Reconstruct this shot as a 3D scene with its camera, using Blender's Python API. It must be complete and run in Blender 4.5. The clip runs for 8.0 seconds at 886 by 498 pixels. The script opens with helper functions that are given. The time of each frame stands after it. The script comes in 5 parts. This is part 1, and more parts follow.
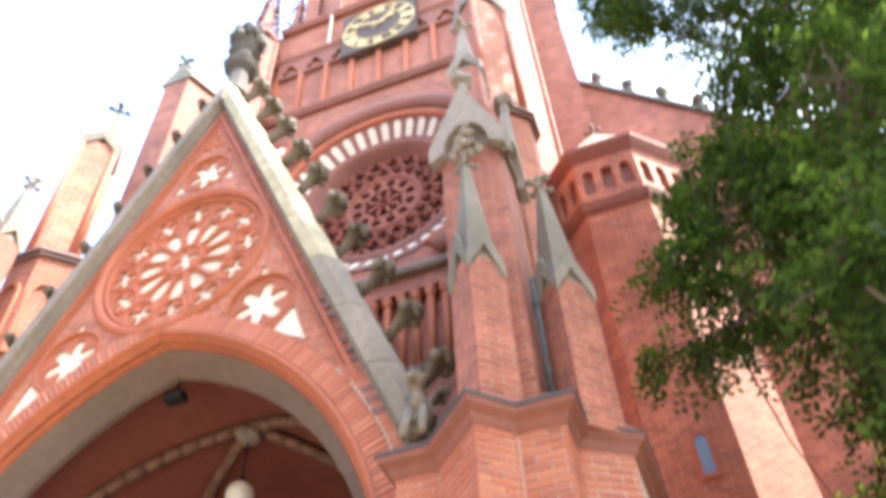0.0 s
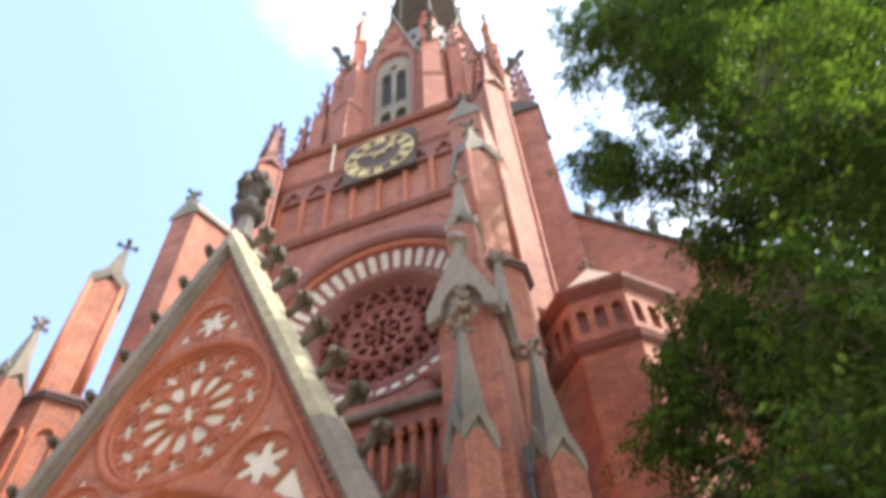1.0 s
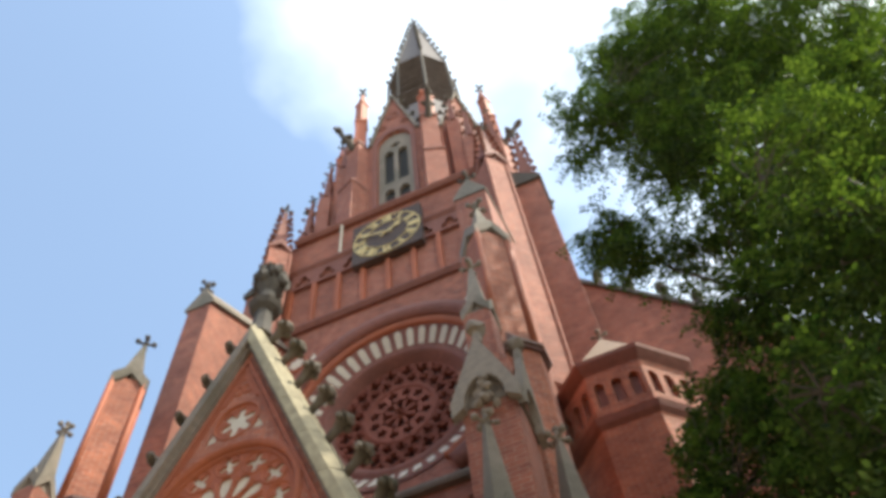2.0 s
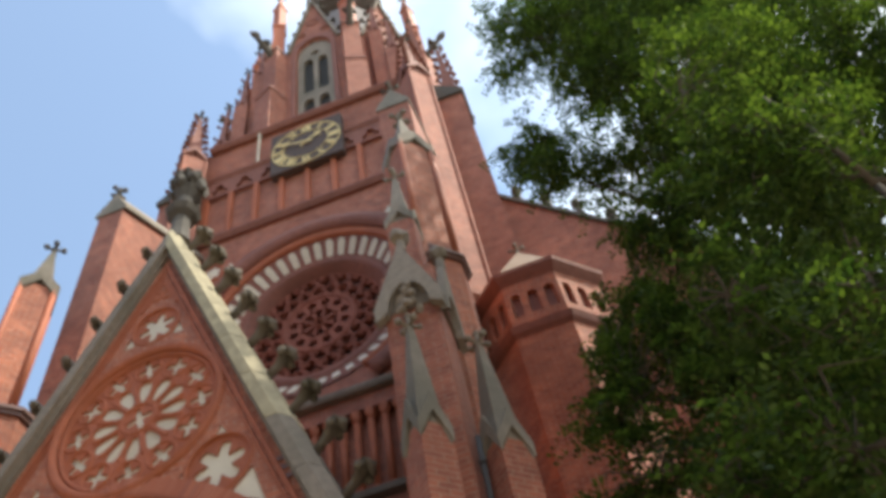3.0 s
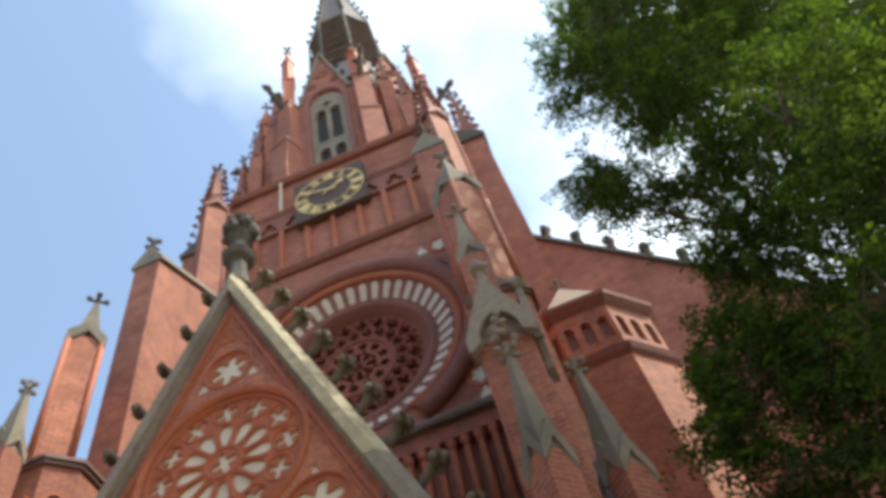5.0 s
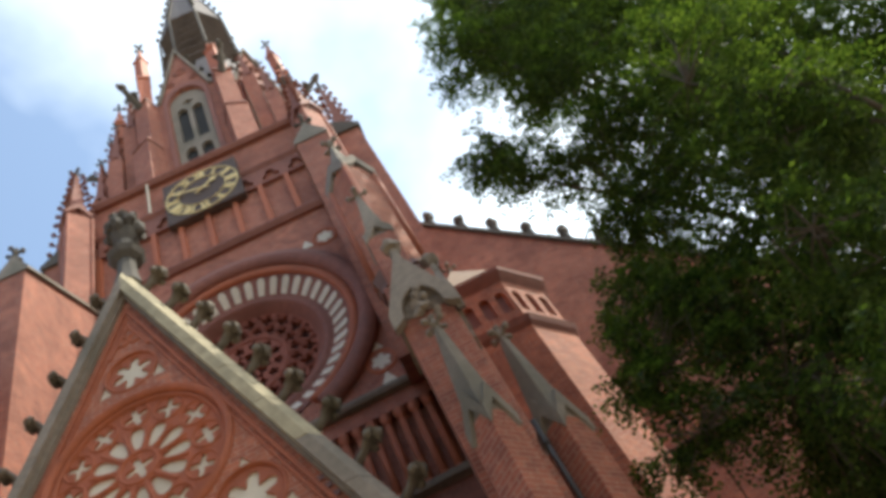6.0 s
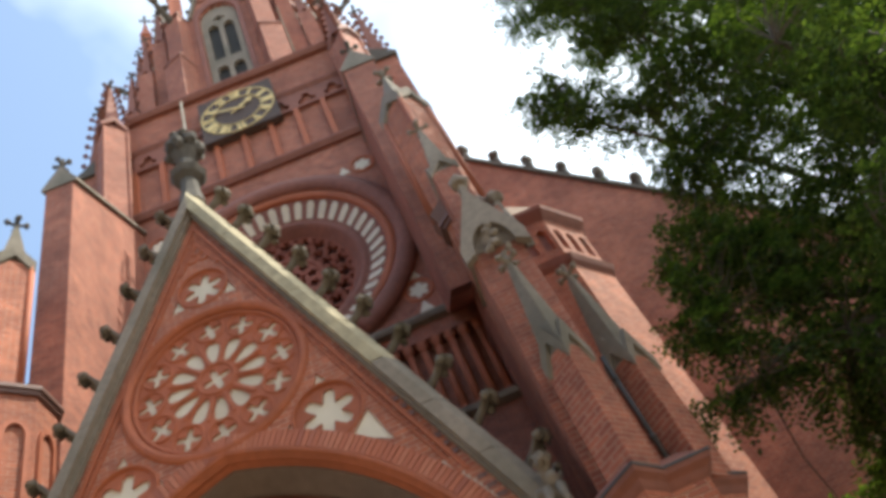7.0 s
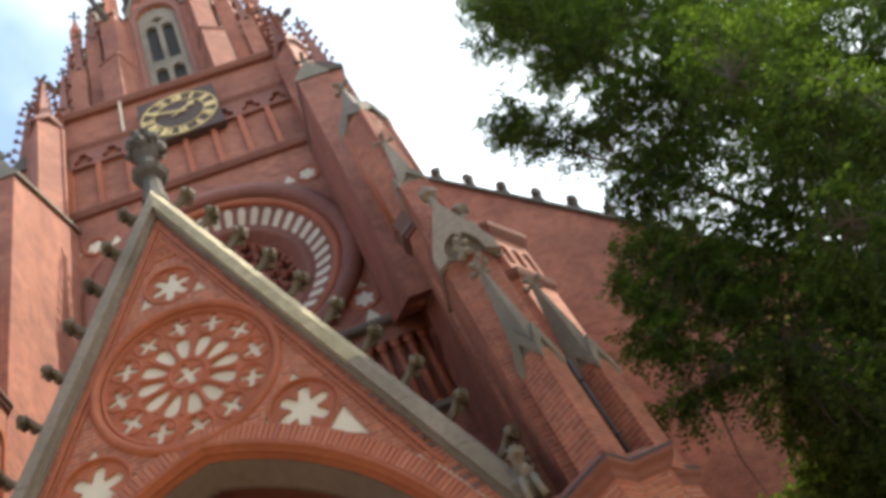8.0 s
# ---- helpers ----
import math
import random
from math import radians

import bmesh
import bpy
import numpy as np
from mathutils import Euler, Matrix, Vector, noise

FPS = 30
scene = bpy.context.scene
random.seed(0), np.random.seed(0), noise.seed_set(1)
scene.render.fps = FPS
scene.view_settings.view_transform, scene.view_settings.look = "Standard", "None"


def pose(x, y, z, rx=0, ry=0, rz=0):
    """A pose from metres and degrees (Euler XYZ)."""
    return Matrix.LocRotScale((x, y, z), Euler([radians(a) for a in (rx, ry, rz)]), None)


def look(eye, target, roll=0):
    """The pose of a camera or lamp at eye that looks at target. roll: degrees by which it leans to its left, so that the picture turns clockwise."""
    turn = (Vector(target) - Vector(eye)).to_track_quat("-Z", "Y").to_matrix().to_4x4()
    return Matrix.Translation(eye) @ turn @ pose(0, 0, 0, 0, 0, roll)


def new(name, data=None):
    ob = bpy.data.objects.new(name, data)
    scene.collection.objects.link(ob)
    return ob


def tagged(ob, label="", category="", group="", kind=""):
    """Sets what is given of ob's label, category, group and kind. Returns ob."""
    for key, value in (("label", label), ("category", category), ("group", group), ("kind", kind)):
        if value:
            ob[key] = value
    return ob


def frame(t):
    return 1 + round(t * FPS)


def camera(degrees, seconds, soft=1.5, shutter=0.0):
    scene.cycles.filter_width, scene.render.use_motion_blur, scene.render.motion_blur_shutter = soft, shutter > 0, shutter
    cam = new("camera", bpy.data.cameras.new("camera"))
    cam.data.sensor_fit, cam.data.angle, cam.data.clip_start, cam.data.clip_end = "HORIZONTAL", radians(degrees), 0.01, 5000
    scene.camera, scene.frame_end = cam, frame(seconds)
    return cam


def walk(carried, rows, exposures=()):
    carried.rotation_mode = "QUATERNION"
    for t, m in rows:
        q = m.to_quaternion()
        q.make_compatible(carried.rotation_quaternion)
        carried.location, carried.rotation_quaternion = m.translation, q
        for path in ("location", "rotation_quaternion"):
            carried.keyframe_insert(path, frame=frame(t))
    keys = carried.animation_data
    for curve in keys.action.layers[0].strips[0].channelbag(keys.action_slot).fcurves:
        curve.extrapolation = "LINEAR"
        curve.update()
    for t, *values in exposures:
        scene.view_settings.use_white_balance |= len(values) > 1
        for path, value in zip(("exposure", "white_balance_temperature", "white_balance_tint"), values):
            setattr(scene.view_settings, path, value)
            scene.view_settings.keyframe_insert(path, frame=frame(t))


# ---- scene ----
cam = camera(57.5, 8.0, soft=4.0, shutter=0.4)
PATH = [
    (0, (5.831, -6.122, 1.573), (5.421, -4.84, 3.052), -3.6),
    (0.5, (5.958, -6.591, 1.69), (5.573, -5.434, 3.276), -0.7),
    (1, (6.147, -6.903, 1.677), (5.817, -5.806, 3.317), -4.3),
    (1.2, (6.202, -7.069, 1.711), (5.923, -6.048, 3.408), -5.7),
    (2.3, (6.149, -7.47, 1.568), (5.855, -6.501, 3.292), -8.1),
    (2.5, (6.115, -7.468, 1.51), (5.816, -6.478, 3.223), -7.8),
    (3, (6.042, -7.464, 1.527), (5.871, -6.261, 3.115), -13.5),
    (3.5, (5.806, -7.551, 1.424), (5.659, -6.302, 2.979), -13.1),
    (4, (5.546, -7.627, 1.592), (5.229, -6.456, 3.181), -9.6),
    (4.2, (5.34, -7.647, 1.608), (5.057, -6.615, 3.298), -10.5),
    (5.5, (4.275, -7.687, 1.605), (4.352, -6.509, 3.22), -25.4),
    (6, (3.825, -7.67, 1.641), (4.035, -6.443, 3.206), -33.5),
    (6.5, (3.288, -8.087, 1.529), (3.572, -6.783, 3.019), -30.0),
    (7, (2.923, -8.262, 1.701), (3.059, -6.912, 3.17), -27.2),
    (7.5, (2.456, -8.488, 1.612), (2.696, -7.094, 3.026), -27.0),
    (8, (1.995, -8.728, 1.461), (2.345, -7.368, 2.885), -31.1),
]
walk(cam, [(t, look(eye, target, roll)) for t, eye, target, roll in PATH],
     exposures=[(0, 2.2, 6250, 10), (0.5, 1.74, 6350, 9), (1.0, 1.22, 6500, 9), (1.2, 1.05, 6550, 8), (2.3, 0.43, 6750, 4), (3.0, 0.42, 6700, 5),
                (3.5, 0.55, 6700, 7), (4.0, 0.82, 6600, 5), (4.2, 0.76, 6700, 4), (5.5, 0.33, 6700, 4), (6.5, 0.43, 6700, 5), (8.0, 0.74, 6800, 5)])

# ---- world, sun, exposure ----
SUN_EL, SUN_AZ = 56.0, 4.0          # degrees; azimuth turned from +x towards +y
sun_dir = Vector((math.cos(radians(SUN_EL)) * math.cos(radians(SUN_AZ)), math.cos(radians(SUN_EL)) * math.sin(radians(SUN_AZ)), math.sin(radians(SUN_EL))))
sun = new("sun", bpy.data.lights.new("sun", "SUN"))
sun.data.energy, sun.data.angle, sun.data.color = 4.4, radians(0.55), (1.0, 0.94, 0.84)
sun.matrix_world = look(sun_dir * 200, (0, 0, 0))

world = bpy.data.worlds.new("sky")
scene.world = world
world.use_nodes = True
wn, wl = world.node_tree.nodes, world.node_tree.links
wn.clear()
sky = wn.new("ShaderNodeTexSky")
sky.sky_type, sky.sun_disc = "NISHITA", False
sky.sun_elevation, sky.sun_rotation = radians(SUN_EL), radians(90 - SUN_AZ)
sky.air_density, sky.dust_density, sky.ozone_density = 1.0, 1.6, 2.0
wcoord, wmap = wn.new("ShaderNodeTexCoord"), wn.new("ShaderNodeMapping")
wmap.inputs["Scale"].default_value = (1.6, 1.6, 2.4)
wmap.inputs["Location"].default_value = (0.7, 0.2, 0.0)
cloud = wn.new("ShaderNodeTexNoise")
cloud.inputs["Scale"].default_value, cloud.inputs["Detail"].default_value, cloud.inputs["Roughness"].default_value = 1.5, 5.0, 0.48
cloud_ramp = wn.new("ShaderNodeValToRGB")
cloud_ramp.color_ramp.elements[0].position, cloud_ramp.color_ramp.elements[1].position = 0.36, 0.88
cloud_ramp.color_ramp.elements[0].color = (0.08, 0.08, 0.08, 1)
cloud_ramp.color_ramp.elements[1].color = (0.95, 0.95, 0.95, 1)
cloud_mix, wback, wout = wn.new("ShaderNodeMixRGB"), wn.new("ShaderNodeBackground"), wn.new("ShaderNodeOutputWorld")
cloud_mix.inputs[2].default_value = (10.4, 11.0, 11.5, 1)
wback.inputs["Strength"].default_value = 0.185
wl.new(wcoord.outputs["Generated"], wmap.inputs["Vector"])
wl.new(wmap.outputs["Vector"], cloud.inputs["Vector"])
# sun glare on the sunny side of the tower, mixed into the sky as cloud white
glare, glare_add = wn.new("ShaderNodeVectorMath"), wn.new("ShaderNodeMath")
glare.operation, glare_add.operation = "DOT_PRODUCT", "MULTIPLY_ADD"
glare.inputs[1].default_value = (0.95, 0.1, 0.3)
glare_add.inputs[1].default_value = 0.75
wl.new(wcoord.outputs["Generated"], glare.inputs[0])
wl.new(glare.outputs["Value"], glare_add.inputs[0])
glare_off = wn.new("ShaderNodeMath")
glare_off.operation = "SUBTRACT"
glare_off.inputs[1].default_value = 0.23
wl.new(cloud.outputs["Fac"], glare_add.inputs[2])
wl.new(glare_add.outputs[0], glare_off.inputs[0])
wl.new(glare_off.outputs[0], cloud_ramp.inputs["Fac"])
wl.new(cloud_ramp.outputs["Color"], cloud_mix.inputs[0])
clear = wn.new("ShaderNodeMixRGB")
clear.blend_type = "MULTIPLY"
clear.inputs[0].default_value, clear.inputs[2].default_value = 1.0, (0.83, 1.03, 1.16, 1)
wl.new(sky.outputs["Color"], clear.inputs[1])
wl.new(clear.outputs["Color"], cloud_mix.inputs[1])
wl.new(cloud_mix.outputs["Color"], wback.inputs["Color"])
wl.new(wback.outputs["Background"], wout.inputs["Surface"])


# ---- materials ----
def material(name, base, rough=0.8, metal=0.0, vary=0.25, grain=6.0, stain=0.6, stain_color=None, bump=0.3, bump_scale=40.0, streak=1.0):
    """Base colour with a fine grain, broad weather stains and a fine relief."""
    m = bpy.data.materials.new(name)
    m.use_nodes = True
    n, l = m.node_tree.nodes, m.node_tree.links
    b = n["Principled BSDF"]
    b.inputs["Roughness"].default_value, b.inputs["Metallic"].default_value = rough, metal
    geo = n.new("ShaderNodeNewGeometry")
    fine, broad, stretch = n.new("ShaderNodeTexNoise"), n.new("ShaderNodeTexNoise"), n.new("ShaderNodeMapping")
    fine.inputs["Scale"].default_value, fine.inputs["Detail"].default_value = grain, 6.0
    broad.inputs["Scale"].default_value, broad.inputs["Detail"].default_value = 0.9, 5.0
    stretch.inputs["Scale"].default_value = (1, 1, 1 / max(streak, 0.01))
    l.new(geo.outputs["Position"], fine.inputs["Vector"])
    l.new(geo.outputs["Position"], stretch.inputs["Vector"])
    l.new(stretch.outputs["Vector"], broad.inputs["Vector"])
    hue = n.new("ShaderNodeMixRGB")
    hue.inputs[1].default_value = (*[c * (1 - vary) for c in base], 1)
    hue.inputs[2].default_value = (*[min(1, c * (1 + vary)) for c in base], 1)
    l.new(fine.outputs["Fac"], hue.inputs[0])
    ramp = n.new("ShaderNodeValToRGB")
    ramp.color_ramp.elements[0].position, ramp.color_ramp.elements[1].position = 0.45, 0.72
    l.new(broad.outputs["Fac"], ramp.inputs["Fac"])
    scale = n.new("ShaderNodeMath")
    scale.operation = "MULTIPLY"
    scale.inputs[1].default_value = stain
    l.new(ramp.outputs["Color"], scale.inputs[0])
    worn = n.new("ShaderNodeMixRGB")
    worn.inputs[2].default_value = (*(stain_color or [c * 0.55 for c in base]), 1)
    l.new(scale.outputs[0], worn.inputs[0])
    l.new(hue.outputs["Color"], worn.inputs[1])
    l.new(worn.outputs["Color"], b.inputs["Base Color"])
    relief, bumps = n.new("ShaderNodeTexNoise"), n.new("ShaderNodeBump")
    relief.inputs["Scale"].default_value, relief.inputs["Detail"].default_value = bump_scale, 4.0
    bumps.inputs["Strength"].default_value, bumps.inputs["Distance"].default_value = bump, 0.02
    l.new(geo.outputs["Position"], relief.inputs["Vector"])
    l.new(relief.outputs["Fac"], bumps.inputs["Height"])
    l.new(bumps.outputs["Normal"], b.inputs["Normal"])
    return m


def brickwork(name, red, dark, mortar, width=0.25, row=0.077, stain=0.5):
    """Coursed bricks: joints run along every upright face, whichever way it looks."""
    m = bpy.data.materials.new(name)
    m.use_nodes = True
    n, l = m.node_tree.nodes, m.node_tree.links
    b = n["Principled BSDF"]
    b.inputs["Roughness"].default_value = 0.82
    geo = n.new("ShaderNodeNewGeometry")
    along, dot, sep, com = n.new("ShaderNodeVectorMath"), n.new("ShaderNodeVectorMath"), n.new("ShaderNodeSeparateXYZ"), n.new("ShaderNodeCombineXYZ")
    along.operation, dot.operation = "CROSS_PRODUCT", "DOT_PRODUCT"
    along.inputs[0].default_value = (0, 0, 1)
    l.new(geo.outputs["True Normal"], along.inputs[1])
    l.new(along.outputs["Vector"], dot.inputs[0])
    l.new(geo.outputs["Position"], dot.inputs[1])
    l.new(geo.outputs["Position"], sep.inputs["Vector"])
    l.new(dot.outputs["Value"], com.inputs["X"])
    l.new(sep.outputs["Z"], com.inputs["Y"])
    tex = n.new("ShaderNodeTexBrick")
    tex.inputs["Scale"].default_value = 1.0
    tex.inputs["Brick Width"].default_value, tex.inputs["Row Height"].default_value = width, row
    tex.inputs["Mortar Size"].default_value, tex.inputs["Mortar Smooth"].default_value = 0.0065, 0.2
    tex.inputs["Color1"].default_value, tex.inputs["Color2"].default_value = (*red, 1), (*dark, 1)
    tex.inputs["Mortar"].default_value = (*mortar, 1)
    l.new(com.outputs["Vector"], tex.inputs["Vector"])
    broad, ramp, worn = n.new("ShaderNodeTexNoise"), n.new("ShaderNodeValToRGB"), n.new("ShaderNodeMixRGB")
    broad.inputs["Scale"].default_value, broad.inputs["Detail"].default_value = 0.7, 6.0
    ramp.color_ramp.elements[0].position, ramp.color_ramp.elements[1].position = 0.42, 0.75
    ramp.color_ramp.elements[1].color = (stain, stain, stain, 1)
    l.new(geo.outputs["Position"], broad.inputs["Vector"])
    l.new(broad.outputs["Fac"], ramp.inputs["Fac"])
    l.new(ramp.outputs["Color"], worn.inputs[0])
    mottle, span, toned = n.new("ShaderNodeTexNoise"), n.new("ShaderNodeMapRange"), n.new("ShaderNodeMixRGB")
    mottle.inputs["Scale"].default_value, mottle.inputs["Detail"].default_value, mottle.inputs["Roughness"].default_value = 3.2, 7.0, 0.7
    span.inputs["From Min"].default_value, span.inputs["From Max"].default_value = 0.3, 0.7
    span.inputs["To Min"].default_value, span.inputs["To Max"].default_value = 0.78, 1.42
    toned.blend_type, toned.inputs[0].default_value = "MULTIPLY", 1.0
    l.new(geo.outputs["Position"], mottle.inputs["Vector"])
    l.new(mottle.outputs["Fac"], span.inputs["Value"])
    l.new(tex.outputs["Color"], toned.inputs[1])
    l.new(span.outputs["Result"], toned.inputs[2])
    l.new(toned.outputs["Color"], worn.inputs[1])
    worn.inputs[2].default_value = (*[c * 0.6 for c in dark], 1)
    l.new(worn.outputs["Color"], b.inputs["Base Color"])
    bumps, grit, add = n.new("ShaderNodeBump"), n.new("ShaderNodeTexNoise"), n.new("ShaderNodeMath")
    grit.inputs["Scale"].default_value = 60.0
    add.operation = "MULTIPLY_ADD"
    add.inputs[1].default_value = -1.0
    l.new(geo.outputs["Position"], grit.inputs["Vector"])
    l.new(tex.outputs["Fac"], add.inputs[0])
    l.new(grit.outputs["Fac"], add.inputs[2])
    bumps.inputs["Strength"].default_value, bumps.inputs["Distance"].default_value = 0.5, 0.008
    l.new(add.outputs[0], bumps.inputs["Height"])
    l.new(bumps.outputs["Normal"], b.inputs["Normal"])
    return m


def piece_material(name, colors, rough=0.85):
    """For single bricks: each takes its own tone from Object Info's Random."""
    m = material(name, colors[0], rough, vary=0.2, grain=30, stain=0.25, bump=0.4, bump_scale=90)
    n, l = m.node_tree.nodes, m.node_tree.links
    info, ramp, mix = n.new("ShaderNodeObjectInfo"), n.new("ShaderNodeValToRGB"), n.new("ShaderNodeMixRGB")
    ramp.color_ramp.interpolation = "LINEAR"
    ramp.color_ramp.elements[0].color, ramp.color_ramp.elements[1].color = (*colors[0], 1), (*colors[-1], 1)
    for i, c in enumerate(colors[1:-1]):
        ramp.color_ramp.elements.new((i + 1) / (len(colors) - 1)).color = (*c, 1)
    l.new(info.outputs["Random"], ramp.inputs["Fac"])
    b = n["Principled BSDF"]
    old = b.inputs["Base Color"].links[0].from_socket
    mix.inputs[0].default_value = 0.7
    l.new(old, mix.inputs[1])
    l.new(ramp.outputs["Color"], mix.inputs[2])
    l.new(mix.outputs["Color"], b.inputs["Base Color"])
    return m


BRICK = brickwork("red_brickwork", (0.425, 0.122, 0.056), (0.27, 0.075, 0.04), (0.43, 0.28, 0.21))
BRICK_TOWER = brickwork("weathered_brickwork", (0.35, 0.104, 0.058), (0.235, 0.07, 0.044), (0.35, 0.21, 0.15), stain=0.6)
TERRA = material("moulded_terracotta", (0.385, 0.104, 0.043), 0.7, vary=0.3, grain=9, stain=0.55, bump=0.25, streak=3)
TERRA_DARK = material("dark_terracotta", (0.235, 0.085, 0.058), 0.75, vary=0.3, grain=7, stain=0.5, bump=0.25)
TRACERY = material("red_tracery_brick", (0.27, 0.08, 0.048), 0.8, vary=0.25, grain=9, stain=0.4, bump=0.25)
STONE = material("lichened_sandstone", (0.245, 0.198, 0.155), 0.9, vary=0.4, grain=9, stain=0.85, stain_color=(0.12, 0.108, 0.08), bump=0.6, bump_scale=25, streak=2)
STONE_SUNLIT = material("sunlit_pale_coping", (0.40, 0.335, 0.215), 0.9, vary=0.5, grain=6, stain=0.8, stain_color=(0.19, 0.165, 0.11), bump=0.6, bump_scale=25)
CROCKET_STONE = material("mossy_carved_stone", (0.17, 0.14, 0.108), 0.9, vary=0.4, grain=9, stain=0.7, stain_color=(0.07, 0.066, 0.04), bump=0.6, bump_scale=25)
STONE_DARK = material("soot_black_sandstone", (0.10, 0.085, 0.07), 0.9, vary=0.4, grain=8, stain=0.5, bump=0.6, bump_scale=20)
PLASTER = material("cream_plaster", (0.66, 0.58, 0.46), 0.9, vary=0.1, grain=5, stain=0.35, stain_color=(0.42, 0.35, 0.26), bump=0.15)
SLATE = material("slate_roofing", (0.15, 0.125, 0.12), 0.8, vary=0.35, grain=4, stain=0.5, bump=0.5, bump_scale=12)
LEAD = material("weathered_lead", (0.065, 0.062, 0.062), 0.75, metal=0.0, vary=0.3, stain=0.5)
PLATE = material("black_clock_plate", (0.085, 0.056, 0.048), 0.85, vary=0.3, stain=0.3)
GILT = material("gilded_metal", (0.75, 0.52, 0.2), 0.42, metal=0.55, vary=0.15, stain=0.3, stain_color=(0.5, 0.34, 0.13), bump=0.1)
VOID = material("dark_louvre_boards", (0.03, 0.027, 0.025), 0.9, vary=0.3)
GLASS = material("leaded_window_glass", (0.10, 0.13, 0.17), 0.15, vary=0.3, stain=0.2, bump=0.2)
ROSE_GLASS = material("dark_stained_glass", (0.10, 0.04, 0.03), 0.85, vary=0.4, stain=0.3, bump=0.2)
# vault and rib colours are set darker for the porch's inner shade
VAULT = material("shade_darkened_vault_brick", (0.24, 0.07, 0.045), 0.85, vary=0.2, grain=12, stain=0.5)
VAULT_RIB = material("shade_darkened_rib_plaster", (0.21, 0.11, 0.075), 0.9, vary=0.2, grain=8, stain=0.5)
ROOF = material("clay_roof_tiles", (0.25, 0.09, 0.06), 0.8, vary=0.3, grain=12, stain=0.5)
SPLAY = material("dusty_brown_render", (0.165, 0.112, 0.085), 0.9, vary=0.25, grain=9, stain=0.6, bump=0.4)
OPAL = material("opal_glass", (0.75, 0.73, 0.68), 0.25, vary=0.05, stain=0.1, bump=0.0)
IRON = material("painted_iron", (0.03, 0.03, 0.035), 0.5, metal=0.6, vary=0.2)
GROUND = material("grey_paving", (0.34, 0.28, 0.205), 0.9, vary=0.3, grain=14, stain=0.5, bump=0.4)
BARK = material("tree_bark", (0.09, 0.07, 0.05), 0.95, vary=0.4, grain=10, stain=0.5, bump=1.0, bump_scale=22, streak=5)
MORTAR = material("lime_mortar", (0.58, 0.47, 0.39), 0.95, vary=0.15, grain=30, stain=0.3, bump=0.5, bump_scale=80)
ROOF_STONE = material("buff_stone_roof", (0.30, 0.21, 0.15), 0.85, vary=0.3, grain=8, stain=0.6)
DARK_BRICK = material("dark_glazed_brick", (0.17, 0.085, 0.065), 0.5, vary=0.3, grain=20, stain=0.3)
FACE_BRICK = piece_material("single_red_brick", [(0.46, 0.15, 0.085), (0.38, 0.115, 0.066), (0.50, 0.19, 0.115), (0.29, 0.095, 0.07)])


def leaf_material(name, dark, light):
    m = bpy.data.materials.new(name)
    m.use_nodes = True
    n, l = m.node_tree.nodes, m.node_tree.links
    b, out = n["Principled BSDF"], n["Material Output"]
    b.inputs["Roughness"].default_value = 0.65
    b.inputs["Specular IOR Level"].default_value = 0.25
    geo, ramp = n.new("ShaderNodeNewGeometry"), n.new("ShaderNodeValToRGB")
    ramp.color_ramp.elements[0].color, ramp.color_ramp.elements[1].color = (*dark, 1), (*light, 1)
    l.new(geo.outputs["Random Per Island"], ramp.inputs["Fac"])
    l.new(ramp.outputs["Color"], b.inputs["Base Color"])
    thin, mix = n.new("ShaderNodeBsdfTranslucent"), n.new("ShaderNodeMixShader")
    lift = n.new("ShaderNodeMixRGB")
    lift.blend_type = "MULTIPLY"
    lift.inputs[0].default_value, lift.inputs[2].default_value = 1.0, (1.55, 1.6, 0.6, 1)
    l.new(ramp.outputs["Color"], lift.inputs[1])
    l.new(lift.outputs["Color"], thin.inputs["Color"])
    mix.inputs[0].default_value = 0.48
    l.new(b.outputs[0], mix.inputs[1])
    l.new(thin.outputs[0], mix.inputs[2])
    l.new(mix.outputs[0], out.inputs["Surface"])
    return m


LEAF = leaf_material("green_leaves", (0.017, 0.038, 0.011), (0.083, 0.122, 0.03))


# ---- mesh helpers ----
def thing(name, label, category, place=(0, 0, 0), group="", kind=""):
    ob = new(name)
    ob.location = place
    ob.empty_display_size = 0.2
    return tagged(ob, label, category, group, kind)


def part(name, bm, mat, parent=None, label="", smooth=False):
    """Links a bmesh, built in world places, as one mesh object under its thing."""
    bmesh.ops.recalc_face_normals(bm, faces=bm.faces)
    me = bpy.data.meshes.new(name)
    bm.to_mesh(me)
    bm.free()
    me.materials.append(mat)
    if smooth:
        for p in me.polygons:
            p.use_smooth = True
    ob = new(name, me)
    if parent:
        base = Vector((0, 0, 0))
        p = parent
        while p:
            base += p.location
            p = p.parent
        ob.parent = parent
        ob.location = -base
    if label:
        ob["label"] = label
    return ob


def box(bm, x0, x1, y0, y1, z0, z1):
    v = [bm.verts.new(p) for p in ((x0, y0, z0), (x1, y0, z0), (x1, y1, z0), (x0, y1, z0), (x0, y0, z1), (x1, y0, z1), (x1, y1, z1), (x0, y1, z1))]
    for f in ((0, 3, 2, 1), (4, 5, 6, 7), (0, 1, 5, 4), (1, 2, 6, 5), (2, 3, 7, 6), (3, 0, 4, 7)):
        bm.faces.new([v[i] for i in f])


